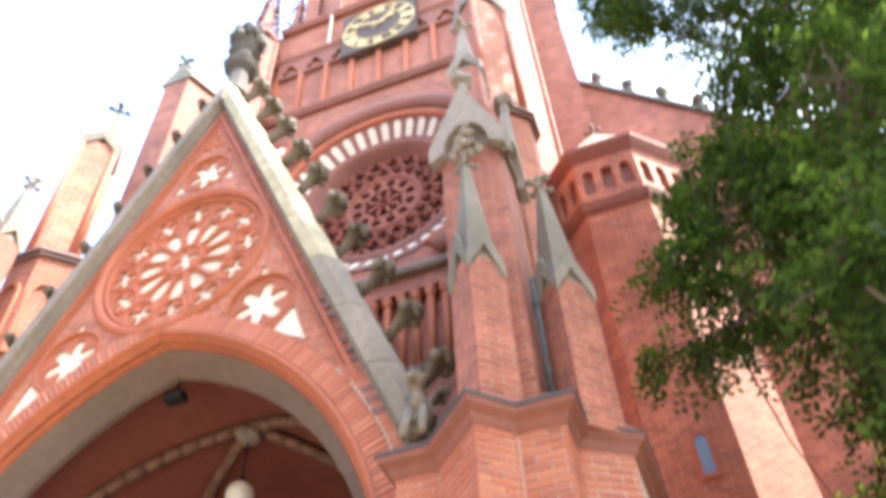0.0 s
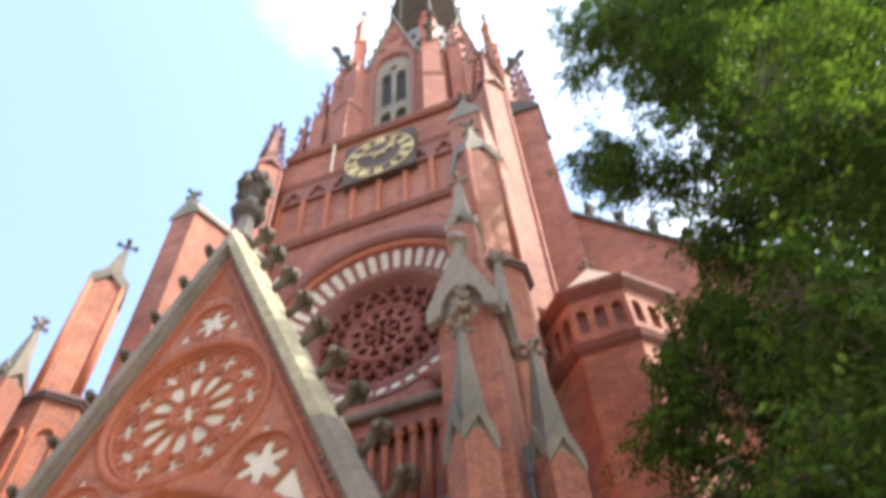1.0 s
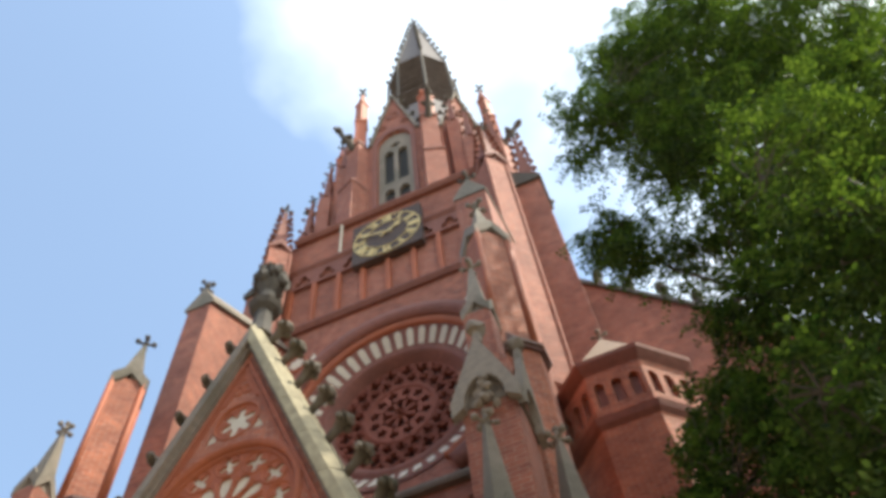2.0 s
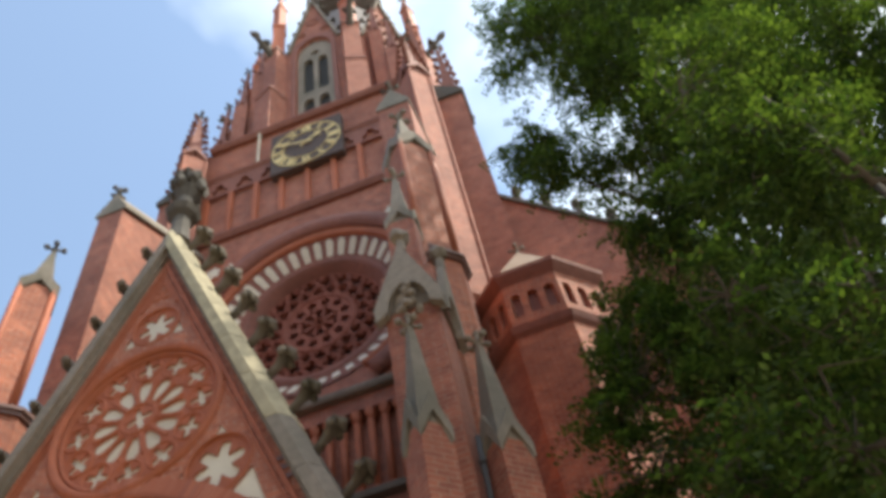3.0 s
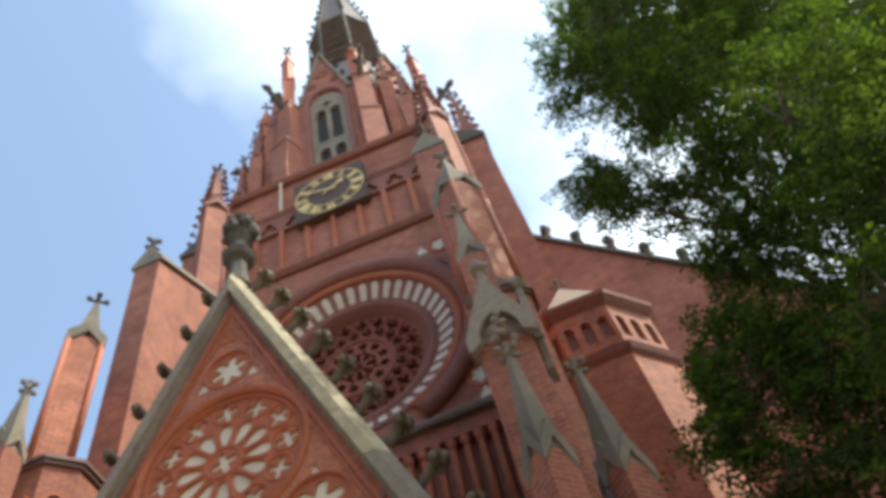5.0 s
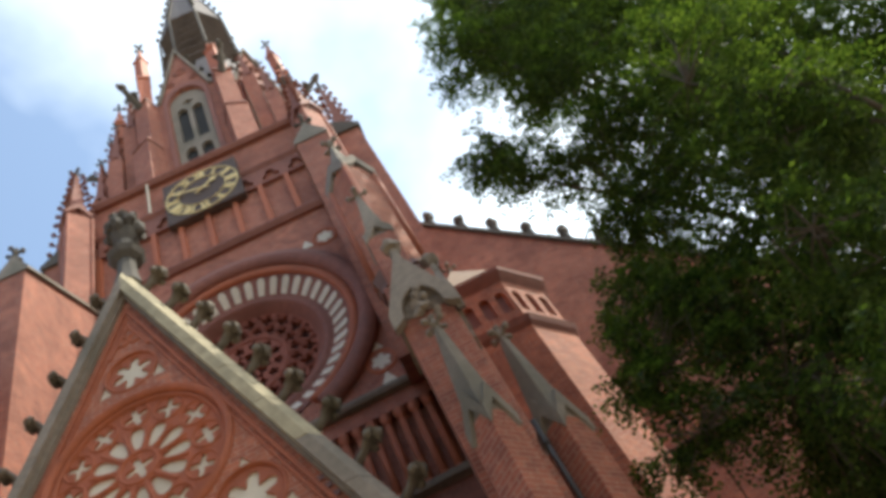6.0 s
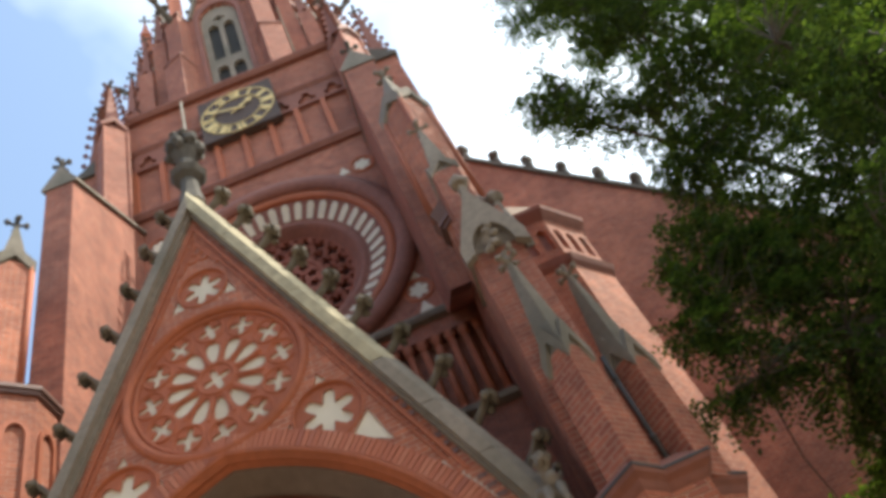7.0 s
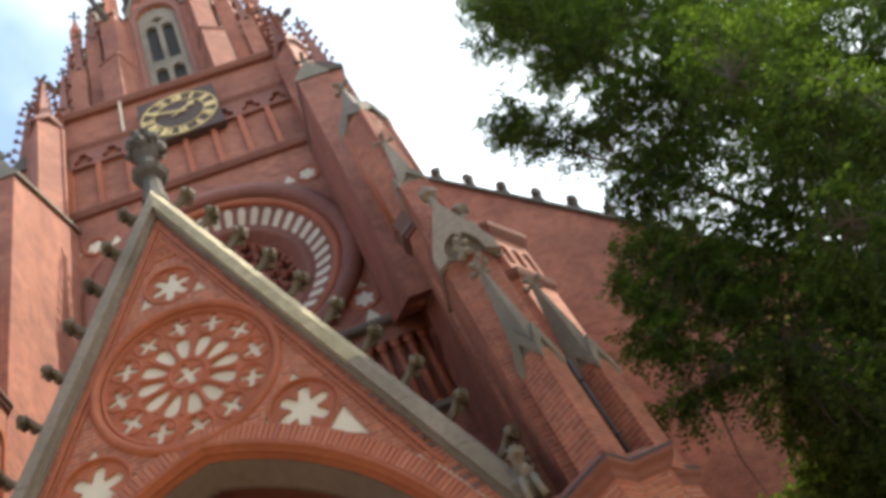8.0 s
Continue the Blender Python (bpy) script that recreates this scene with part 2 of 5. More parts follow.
def loft(bm, rings, closed=True, caps=True):
    """Skins a row of point rings."""
    vs = [[bm.verts.new(p) for p in r] for r in rings]
    k = len(vs[0])
    for a, b in zip(vs, vs[1:]):
        for i in range(k if closed else k - 1):
            j = (i + 1) % k
            bm.faces.new((a[i], a[j], b[j], b[i]))
    if caps and closed:
        bm.faces.new(vs[0][::-1])
        bm.faces.new(vs[-1])


def prism(bm, poly, z0, z1, poly2=None):
    poly2 = poly2 or poly
    loft(bm, [[(x, y, z0) for x, y in poly], [(x, y, z1) for x, y in poly2]])


def cone_on(bm, poly, z0, apex):
    a = bm.verts.new(apex)
    v = [bm.verts.new((x, y, z0)) for x, y in poly]
    for i in range(len(v)):
        bm.faces.new((v[i], v[(i + 1) % len(v)], a))
    bm.faces.new(v[::-1])


def slab(bm, poly, y0, y1):
    """A polygon in x and z, extruded along y."""
    loft(bm, [[(x, y0, z) for x, z in poly], [(x, y1, z) for x, z in poly]])


def ngon(cx, cy, r, k, turn=0.0):
    return [(cx + r * math.cos(turn + 2 * math.pi * i / k), cy + r * math.sin(turn + 2 * math.pi * i / k)) for i in range(k)]


def pierced(bm, outer, holes, y0, y1):
    """A plate in x and z with openings that go through it."""
    edges = []
    for loop in [outer] + holes:
        v = [bm.verts.new((x, y0, z)) for x, z in loop]
        edges += [bm.edges.new((v[i], v[(i + 1) % len(v)])) for i in range(len(v))]
    made = bmesh.ops.triangle_fill(bm, use_beauty=True, use_dissolve=False, edges=edges)
    faces = [f for f in made["geom"] if isinstance(f, bmesh.types.BMFace)]
    moved = bmesh.ops.extrude_face_region(bm, geom=faces)
    for v in moved["geom"]:
        if isinstance(v, bmesh.types.BMVert):
            v.co.y = y1


def ring(bm, cx, cz, r0, r1, y0, y1, seg=48, bulge=0.0):
    """A round moulding in x and z; bulge swells its front."""
    prof = [(r0, y1), (r0, y0 + bulge), ((r0 + r1) / 2, y0), (r1, y0 + bulge), (r1, y1)] if bulge else [(r0, y1), (r0, y0), (r1, y0), (r1, y1)]
    vs = [[bm.verts.new((cx + r * math.cos(a), y, cz + r * math.sin(a))) for r, y in prof] for a in [2 * math.pi * i / seg for i in range(seg)]]
    k = len(prof)
    for i in range(seg):
        a, b = vs[i], vs[(i + 1) % seg]
        for j in range(k):
            bm.faces.new((a[j], a[(j + 1) % k], b[(j + 1) % k], b[j]))


def hood(bm, cx, cz, r0, r1, y0, y1, a0, a1, seg=60, bulge=0.1):
    """An open round moulding from angle a0 to a1."""
    prof = [(r0, y1), (r0, y0 + bulge), (r0 * 0.6 + r1 * 0.4, y0), (r1, y0 + bulge * 0.6), (r1, y1)]
    loft(bm, [[(cx + r * math.cos(a), y, cz + r * math.sin(a)) for r, y in prof] for a in [radians(a0 + (a1 - a0) * i / seg) for i in range(seg + 1)]])


def disc(cx, cz, r, seg=32):
    return [(cx + r * math.cos(2 * math.pi * i / seg), cz + r * math.sin(2 * math.pi * i / seg)) for i in range(seg)]


def foils(cx, cz, r, k, turn=0.0, lobe=0.36, seg=7, neck=0.0):
    """The outline of a flower with k round lobes."""
    q = r * min(lobe, 0.95 * math.sin(math.pi / k) / (1 + math.sin(math.pi / k)))
    out = []
    for i in range(k):
        t = turn + 2 * math.pi * i / k
        for j in range(seg):
            u = t + radians(-1 + 2 * j / (seg - 1)) * (102 if neck else 112)
            out.append((cx + (r - q) * math.cos(t) + q * math.cos(u), cz + (r - q) * math.sin(t) + q * math.sin(u)))
        if neck:
            out.append((cx + neck * r * math.cos(t + math.pi / k), cz + neck * r * math.sin(t + math.pi / k)))
    return out


def blob(bm, c, r, sub=1, rough=0.25, squash=(1, 1, 1)):
    m = Matrix.Translation(c) @ Matrix.Diagonal((r * squash[0], r * squash[1], r * squash[2], 1))
    made = bmesh.ops.create_icosphere(bm, subdivisions=sub, radius=1.0, matrix=m)
    for v in made["verts"]:
        d = v.co - Vector(c)
        v.co += d * rough * (noise.noise(v.co * (2.2 / r)))


def lean(bm, a, b, r0, r1, k=6):
    """A tapered round bar from a to b."""
    a, b = Vector(a), Vector(b)
    q = (b - a).to_track_quat("Z", "Y")
    loft(bm, [[a + q @ Vector((r0 * math.cos(2 * math.pi * i / k), r0 * math.sin(2 * math.pi * i / k), 0)) for i in range(k)],
              [b + q @ Vector((r1 * math.cos(2 * math.pi * i / k), r1 * math.sin(2 * math.pi * i / k), 0)) for i in range(k)]])


def crocket(bm, p, out, s):
    """A curled stone leaf that grows outwards, turns up and hooks over."""
    p, out = Vector(p), Vector(out).normalized()
    up = Vector((0, 0, 1))
    side = out.cross(up).normalized()
    rows = []
    for u, v, w, t in ((0.0, 0.0, 0.2, 0.22), (0.45, 0.16, 0.24, 0.16), (0.8, 0.38, 0.42, 0.15), (1.08, 0.42, 0.5, 0.17), (1.26, 0.22, 0.42, 0.16), (1.24, -0.02, 0.22, 0.1)):
        c = p + out * u * s + up * v * s
        n = (up - out * 0.25).normalized() if u < 0.9 else (out + up * 0.4).normalized()
        rows.append([c + side * w * s * x + n * t * s * y for x, y in ((-1, 0.1), (-0.55, 0.8), (0, 1.0), (0.55, 0.8), (1, 0.1), (0.5, -0.8), (-0.5, -0.8))])
    loft(bm, rows)
    for e in (1, -1):
        blob(bm, p + out * 0.9 * s + side * 0.42 * s * e + up * 0.3 * s, 0.2 * s, 1, 0.5)
    blob(bm, p + out * 1.2 * s + up * 0.3 * s, 0.24 * s, 1, 0.6)


def finial(bm, p, s, arms=4, turn=0.0):
    """A stem with a ring of leaf knobs and a bud on top."""
    p = Vector(p)
    lean(bm, p - Vector((0, 0, 0.5 * s)), p + Vector((0, 0, 1.0 * s)), 0.2 * s, 0.13 * s)
    for i in range(arms):
        a = turn + 2 * math.pi * i / arms
        d = Vector((math.cos(a), math.sin(a), 0))
        lean(bm, p + Vector((0, 0, 0.3 * s)), p + d * 0.5 * s + Vector((0, 0, 0.5 * s)), 0.14 * s, 0.12 * s, 5)
        blob(bm, p + d * 0.62 * s + Vector((0, 0, 0.52 * s)), 0.24 * s, 1, 0.5)
    blob(bm, p + Vector((0, 0, 1.1 * s)), 0.24 * s, 1, 0.4)


def spirelet(parent, cx, cy, z0, z1, r, turn, mat, fin=0.26, crockets=0, fin_mat=None, name="spirelet", low=-0.12, slim=0.72):
    """A four-sided stone spire with gablets round its foot and a cross finial."""
    bm = bmesh.new()
    base = ngon(cx, cy, r, 4, turn)
    core = ngon(cx, cy, r * slim, 4, turn)
    top = ngon(cx, cy, 0.06, 4, turn)
    prism(bm, core, z0, z1, top)
    h = min(0.7, (z1 - z0) * 0.3)
    for i in range(4):
        a, b = base[i], base[(i + 1) % 4]
        mx, my = (a[0] + b[0]) / 2, (a[1] + b[1]) / 2
        ox, oy = (mx - cx), (my - cy)
        k = 1.07
        A, B = (cx + (a[0] - cx) * k, cy + (a[1] - cy) * k), (cx + (b[0] - cx) * k, cy + (b[1] - cy) * k)
        M = (cx + ox * k, cy + oy * k)
        front = [(A[0], A[1], z0 + low), (A[0], A[1], z0 + 0.05), (M[0], M[1], z0 + h), (B[0], B[1], z0 + 0.05), (B[0], B[1], z0 + low), (M[0], M[1], z0 + h * 0.62 + low * 0.5)]
        back = [(x - (x - cx) * 0.3, y - (y - cy) * 0.3, z) for x, y, z in front]
        loft(bm, [front, back])
    ob = part(name, bm, mat, parent)
    for i in range(crockets):
        f = (i + 0.6) / (crockets + 0.5)
        for j in range(4):
            a = turn + math.pi / 2 * j
            rr = r * slim * (1 - f) + 0.05 * f
            b = bmesh.new()
            crocket(b, (cx + rr * math.cos(a), cy + rr * math.sin(a), z0 + (z1 - z0) * f), (math.cos(a), math.sin(a), 0), fin * 0.55)
            part("crocket", b, mat, ob)
    b = bmesh.new()
    finial(b, (cx, cy, z1), fin, 4, turn + math.pi / 4)
    part("finial", b, fin_mat or mat, ob)
    return ob


# ---- ground ----
bm = bmesh.new()
box(bm, -1500, 1500, -1500, 1500, -0.5, 0.0)
tagged(part("ground", bm, GROUND), "grey paved church square", "ground", kind="structure")

# plain unseen walls behind and beside the viewer, added to dim the facade's sky light
SCREEN_WALL = material("dull_screen_render", (0.24, 0.19, 0.14), 0.9, vary=0.3, grain=3, stain=0.5)
bm = bmesh.new()
box(bm, -45, 45, -27, -25, 0, 19)
tagged(part("wall_west", bm, SCREEN_WALL), "dull plain unseen wall added to hold back sky light", "wall", kind="structure")
bm = bmesh.new()
box(bm, -47, -45, -27, 40, 0, 19)
tagged(part("wall_north", bm, SCREEN_WALL), "dull plain unseen wall added to hold back sky light", "wall", kind="structure")

# ---- gabled porch ----
K, APEX = 2.35, 14.9                 # fall of the gable and height of its point
RX, RZ = 0.0, 10.1                   # middle of the wheel ornament
AX, AZ, AR = -1.22, 4.4, 4.42        # middle and radius of the portal arch's right half


def arch(r, seg=18, side=1):
    """Half of the pointed arch from the springing to the point, in x and z."""
    top = math.acos(min(1, -AX / r))
    return [(side * (AX + r * math.cos(top * i / seg)), AZ + r * math.sin(top * i / seg)) for i in range(seg + 1)]


def whole_arch(r, low=0.0):
    right, left = arch(r), arch(r, side=-1)
    return [(right[0][0], low)] + right + left[::-1][1:] + [(left[0][0], low)]


porch = thing("church_porch", "red brick church porch with steep gable and pointed portal arch", "church porch", (0, 0, 0))
rake = lambda z, off=0.0: (APEX - off - z) / K
outline = whole_arch(AR + 0.02)[::-1]
wall_outline = [(rake(6.2, 0.5), 0.0), (rake(6.2, 0.5), 6.2), (0, APEX - 0.5), (-rake(6.2, 0.5), 6.2), (-rake(6.2, 0.5), 0.0)]
stars = [(0, 12.09, 0.31), (1.425, 8.684, 0.36), (-1.425, 8.684, 0.36)]
holes = [disc(RX, RZ, 1.30, 64)] + [disc(x, z, r * 1.3, 28) for x, z, r in stars]
corners = []
for s in (1, -1):
    corners += [[(s * 1.93, 8.46), (s * 2.14, 7.84), (s * 1.62, 8.13)], [(s * 1.40, 9.36), (s * 1.55, 9.14), (s * 1.33, 9.16)],
                [(s * 0.92, 8.74), (s * 0.95, 8.55), (s * 0.82, 8.60)], [(s * 0.42, 12.02), (s * 0.55, 11.72), (s * 0.33, 11.74)]]
bm = bmesh.new()
pierced(bm, wall_outline + outline, holes + corners, 0.0, 0.15)
part("gable_wall", bm, BRICK, porch)
bm = bmesh.new()
back = [(rake(6.2, 0.5), 0.0), (rake(6.2, 0.5), 6.2), (0, APEX - 0.5), (-rake(6.2, 0.5), 6.2), (-rake(6.2, 0.5), 0.0)] + whole_arch(AR + 0.1)[::-1]
pierced(bm, back, [], 0.154, 0.8)
part("gable_backing", bm, PLASTER, porch, "cream plastered backing seen through the tracery")
for tri in corners:
    mx, mz = sum(q[0] for q in tri) / 3, sum(q[1] for q in tri) / 3
    bm = bmesh.new()
    slab(bm, [(mx + (x - mx) * 0.985, mz + (z - mz) * 0.985) for x, z in tri], 0.03, 0.153)
    part("corner_panel", bm, PLASTER, porch)
# triangular field of smooth terracotta, framed
bm = bmesh.new()
for s in (1, -1):
    slab(bm, [(s * rake(7.0, 1.15), 7.0), (0, APEX - 1.15), (0, APEX - 1.3), (s * rake(7.0, 1.3), 7.0)], -0.04, 0.02)
    slab(bm, [(s * rake(7.0, 1.42), 7.0), (0, APEX - 1.42), (0, APEX - 1.5), (s * rake(7.0, 1.5), 7.0)], -0.03, 0.02)
part("gable_moulding", bm, TERRA, porch)
for s in (1, -1):
    for i in range(14):
        if i % 5 > 2:
            continue
        z = 6.5 + 0.155 * i
        x = rake(z, 1.06)
        bm = bmesh.new()
        box(bm, *sorted((s * (x - 0.1), s * (x + 0.03))), -0.024, 0.02, z, z + 0.066)
        part("dark_header", bm, DARK_BRICK, porch)

wheel = []
for k in range(12):
    a = radians(90 - 30 * k)
    cx, cz = RX + math.cos(a), RZ + math.sin(a)
    wheel.append(foils(cx, cz, 0.192, 4, a + 0.25, 0.265, 7, 0.36))
    petal = []
    for i in range(14):
        u = i / 13 * math.pi
        rr = 0.34 + 0.41 * (1 - math.cos(u)) / 2
        petal.append((rr, 0.014 + 0.107 * math.sin(u) ** 0.8 * (0.45 + 0.75 * (1 - math.cos(u)) / 2)))
    pts = [(r, w) for r, w in petal] + [(r, -w) for r, w in petal[::-1]]
    wheel.append([(RX + r * math.cos(a) - w * math.sin(a), RZ + r * math.sin(a) + w * math.cos(a)) for r, w in pts])
wheel.append(foils(RX, RZ, 0.215, 4, 0.3, 0.265, 7, 0.36))
bm = bmesh.new()
pierced(bm, disc(RX, RZ, 1.298, 64), wheel, 0.06, 0.1)
ground_bm = bmesh.new()
slab(ground_bm, disc(RX, RZ, 1.295, 64), 0.103, 0.152)
wheel_window = part("wheel_tracery", bm, TERRA, porch, "terracotta wheel tracery with twelve petals and quatrefoils")
part("wheel_ground", ground_bm, PLASTER, wheel_window, "cream plaster behind the wheel")
bm = bmesh.new()
ring(bm, RX, RZ, 1.27, 1.42, -0.08, 0.1, 72, 0.07)
ring(bm, RX, RZ, 1.2, 1.265, 0.0, 0.12, 72, 0.03)
part("wheel_rim", bm, TERRA, wheel_window, smooth=True)
for k in range(12):
    a = radians(90 - 30 * k)
    bm = bmesh.new()
    ring(bm, RX + math.cos(a), RZ + math.sin(a), 0.205, 0.24, 0.035, 0.08, 24, 0.02)
    part("foil_ring", bm, TERRA, wheel_window)
    b2 = radians(75 - 30 * k)
    bm = bmesh.new()
    lean(bm, (RX + 0.3 * math.cos(b2), 0.06, RZ + 0.3 * math.sin(b2)), (RX + 0.74 * math.cos(b2), 0.06, RZ + 0.74 * math.sin(b2)), 0.022, 0.03)
    part("spoke", bm, TERRA, wheel_window)
bm = bmesh.new()
ring(bm, RX, RZ, 0.25, 0.3, 0.03, 0.08, 28, 0.02)
part("hub_ring", bm, TERRA, wheel_window)
for x, z, r in stars:
    bm = bmesh.new()
    pierced(bm, disc(x, z, r * 1.298, 28), [foils(x, z, r * 1.06, 6, 0.3, 0.235, 7, 0.47)], 0.035, 0.07)
    st = part("star_panel", bm, TERRA, porch, "terracotta roundel pierced with a six-lobed star")
    bm = bmesh.new()
    slab(bm, disc(x, z, r * 1.29, 28), 0.073, 0.152)
    part("star_ground", bm, PLASTER, st)
    bm = bmesh.new()
    ring(bm, x, z, r * 1.27, r * 1.42, -0.025, 0.1, 32, 0.025)
    part("star_rim", bm, TERRA, st, smooth=True)

bm = bmesh.new()
for u, v in ((0, 0.11), (-0.1, -0.06), (0.1, -0.06)):
    ring(bm, u, 12.93 + v, 0.07, 0.125, -0.03, 0.02, 18, 0.02)
part("gable_trefoil", bm, TERRA, porch)
for e in (1, -1):
    bm = bmesh.new()
    slab(bm, [(e * 0.36, 12.55), (0, 13.3), (0, 13.18), (e * 0.3, 12.55)], -0.028, 0.01)
    part("trefoil_hood", bm, TERRA, porch)

# coping stones, crockets and the finial on the gable
for s in (1, -1):
    n_stones = 9
    for i in range(n_stones):
        za, zb = 6.05 + (APEX - 6.05) * i / n_stones, 6.05 + (APEX - 6.05) * (i + 1) / n_stones - 0.012
        bm = bmesh.new()
        inner = [(s * max(0, rake(zb, 0.78)), min(zb, APEX - 0.78) if i == n_stones - 1 else zb), (s * max(0, rake(za, 0.78)), min(za, APEX - 0.78))]
        outline = lambda g: [(s * rake(za, g), za), (s * max(0, rake(zb, g)), min(zb, APEX - g))] + inner
        loft(bm, [[(x, y, z) for x, z in outline(g)] for y, g in ((-0.2, 0.36), (-0.04, 0.0), (0.7, 0.0))])
        # paler colour stands for sunlight on the right rake's upper stones
        part("coping_stone", bm, STONE if i < 3 or s < 0 else STONE_SUNLIT, porch)
    bm = bmesh.new()
    slab(bm, [(s * rake(6.0, 0.78), 6.0), (0, APEX - 0.782), (0, APEX - 0.92), (s * rake(6.0, 0.92), 6.0)], -0.09, 0.05)
    part("coping_roll", bm, STONE, porch)
    for i in range(10):
        z = 6.75 + 0.83 * i
        bm = bmesh.new()
        crocket(bm, (s * (rake(z) - 0.02), 0.12, z), (0.85 * s, 0, 0.5), 0.37)
        part("crocket", bm, CROCKET_STONE, porch, smooth=True)
    # crouching beast on the kneeler stone at the gable's foot
    bm = bmesh.new()
    blob(bm, (s * 3.60, -0.16, 6.2), 0.17, 3, 0.9, (0.8, 1.1, 1.3))
    blob(bm, (s * 3.62, -0.32, 6.5), 0.1, 3, 0.9, (0.9, 1.3, 1.0))
    lean(bm, (s * 3.6, -0.2, 6.3), (s * 3.62, -0.32, 6.5), 0.09, 0.07)
    lean(bm, (s * 3.62, -0.38, 6.5), (s * 3.6, -0.52, 6.44), 0.05, 0.03)
    lean(bm, (s * 3.54, -0.3, 6.2), (s * 3.5, -0.4, 5.85), 0.05, 0.05)
    lean(bm, (s * 3.68, -0.3, 6.2), (s * 3.7, -0.4, 5.85), 0.05, 0.05)
    crocket(bm, (s * 3.6, 0.0, 6.35), (0.6 * s, 0.2, 0.6), 0.22)
    part("kneeler_figure", bm, STONE, porch, "weathered stone beast at the foot of the gable", smooth=True)
bm = bmesh.new()
prof = [(14.55, 0.26), (14.9, 0.2), (15.35, 0.17), (15.45, 0.3), (15.58, 0.37), (15.68, 0.3), (15.72, 0.17), (16.1, 0.15), (16.35, 0.3), (16.5, 0.22), (17.0, 0.12)]
loft(bm, [[(r * math.cos(math.pi / 4 * i), 0.12 + r * math.sin(math.pi / 4 * i), z) for i in range(8)] for z, r in prof])
fin = part("gable_finial", bm, STONE_DARK, porch, "carved stone finial with leaf crown")
bm = bmesh.new()
for i in range(8):
    a = math.pi / 4 * i
    blob(bm, (0.28 * math.cos(a), 0.12 + 0.28 * math.sin(a), 16.45 + 0.12 * (i % 2)), 0.135, 2, 0.6, (1, 1, 1.3))
    blob(bm, (0.21 * math.cos(a + 0.4), 0.12 + 0.21 * math.sin(a + 0.4), 16.85), 0.12, 2, 0.6)
part("leaf_crown", bm, STONE_DARK, fin)

# portal arch: moulded brick edge, grey stone splay, vault behind
bm = bmesh.new()
for s in (1, -1):
    rows = []
    for y, r in ((-0.03, AR + 0.05), (-0.06, AR + 0.01), (-0.03, AR - 0.02), (0.03, AR - 0.025), (0.04, AR - 0.06), (0.09, AR - 0.075), (0.11, AR - 0.06), (0.13, AR - 0.1), (0.2, AR - 0.1)):
        pts = arch(r, 24, s)
        rows.append([(pts[0][0], y, 0.0)] + [(x, y, z) for x, z in pts])
    loft(bm, rows, closed=False)
part("arch_moulding", bm, TERRA, porch, smooth=True)
bm = bmesh.new()
for s in (1, -1):
    rows = []
    for y, r in ((0.2, AR - 0.1), (0.2, AR - 0.13), (0.52, AR - 0.3), (0.6, AR - 0.3), (0.6, AR + 0.3)):
        pts = arch(r, 24, s)
        rows.append([(pts[0][0], y, 0.0)] + [(x, y, z) for x, z in pts])
    loft(bm, rows, closed=False)
part("arch_splay", bm, SPLAY, porch, "dusty grey-brown rendered splay inside the arch")
bm = bmesh.new()
for s in (1, -1):
    rows = []
    for y in (0.55, 2.2, 3.2, 4.4, 5.6):
        pts = arch(AR - 0.05 + 0.25, 24, s)
        rows.append([(pts[0][0], y, 0.0)] + [(x, y, z) for x, z in pts])
    loft(bm, rows, closed=False)
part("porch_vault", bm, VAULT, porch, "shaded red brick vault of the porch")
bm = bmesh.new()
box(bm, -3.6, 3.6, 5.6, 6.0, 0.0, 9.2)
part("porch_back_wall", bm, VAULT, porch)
for sx in (1, -1):
    for ye in (1.2, 4.4):
        bm = bmesh.new()
        last = None
        for i in range(15):
            u = i / 14
            x = 3.05 * (1 - u)
            zz = AZ + math.sqrt(max(0, (AR + 0.1) ** 2 - (x - AX) ** 2)) - 0.05
            p = (sx * x, ye + (2.3 - ye) * u, zz)
            if last:
                lean(bm, last, p, 0.085, 0.085, 6)
            last = p
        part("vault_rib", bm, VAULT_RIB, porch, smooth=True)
bm = bmesh.new()
blob(bm, (0, 2.3, 8.55), 0.2, 2, 0.3, (1, 1, 0.6))
part("vault_boss", bm, STONE, porch)
bm = bmesh.new()
for s in (1, -1):
    loft(bm, [[(s * rake(6.4, 1.1), y, 6.4), (0, y, APEX - 1.1), (0, y, APEX - 1.35), (s * rake(6.4, 1.35), y, 6.4)] for y in (0.8, 6.3)])
part("porch_roof", bm, SLATE, porch, "slate saddle roof behind the gable")
bm = bmesh.new()
for s in (1, -1):
    box(bm, min(s * 3.45, s * 3.75), max(s * 3.45, s * 3.75), 0.8, 6.3, 0, 6.6)
part("porch_side_walls", bm, BRICK, porch)

spot = thing("floodlight", "small black floodlight fixed under the porch arch", "floodlight", (-0.12, 0.72, 8.22))
bm = bmesh.new()
loft(bm, [[(-0.12 + x * k, 0.72 + y * k, z) for x, y in ((-0.13, -0.08), (0.13, -0.08), (0.13, 0.08), (-0.13, 0.08))] for z, k in ((8.12, 1.0), (8.2, 1.05), (8.26, 0.8))])
part("housing", bm, IRON, spot)
bm = bmesh.new()
lean(bm, (-0.12, 0.72, 8.25), (-0.12, 0.72, 8.75), 0.015, 0.015)
part("bracket", bm, IRON, spot)
lamp = thing("hanging_lamp", "white opal globe lamp hanging on a rod from the vault", "lamp", (0, 2.3, 7.6))
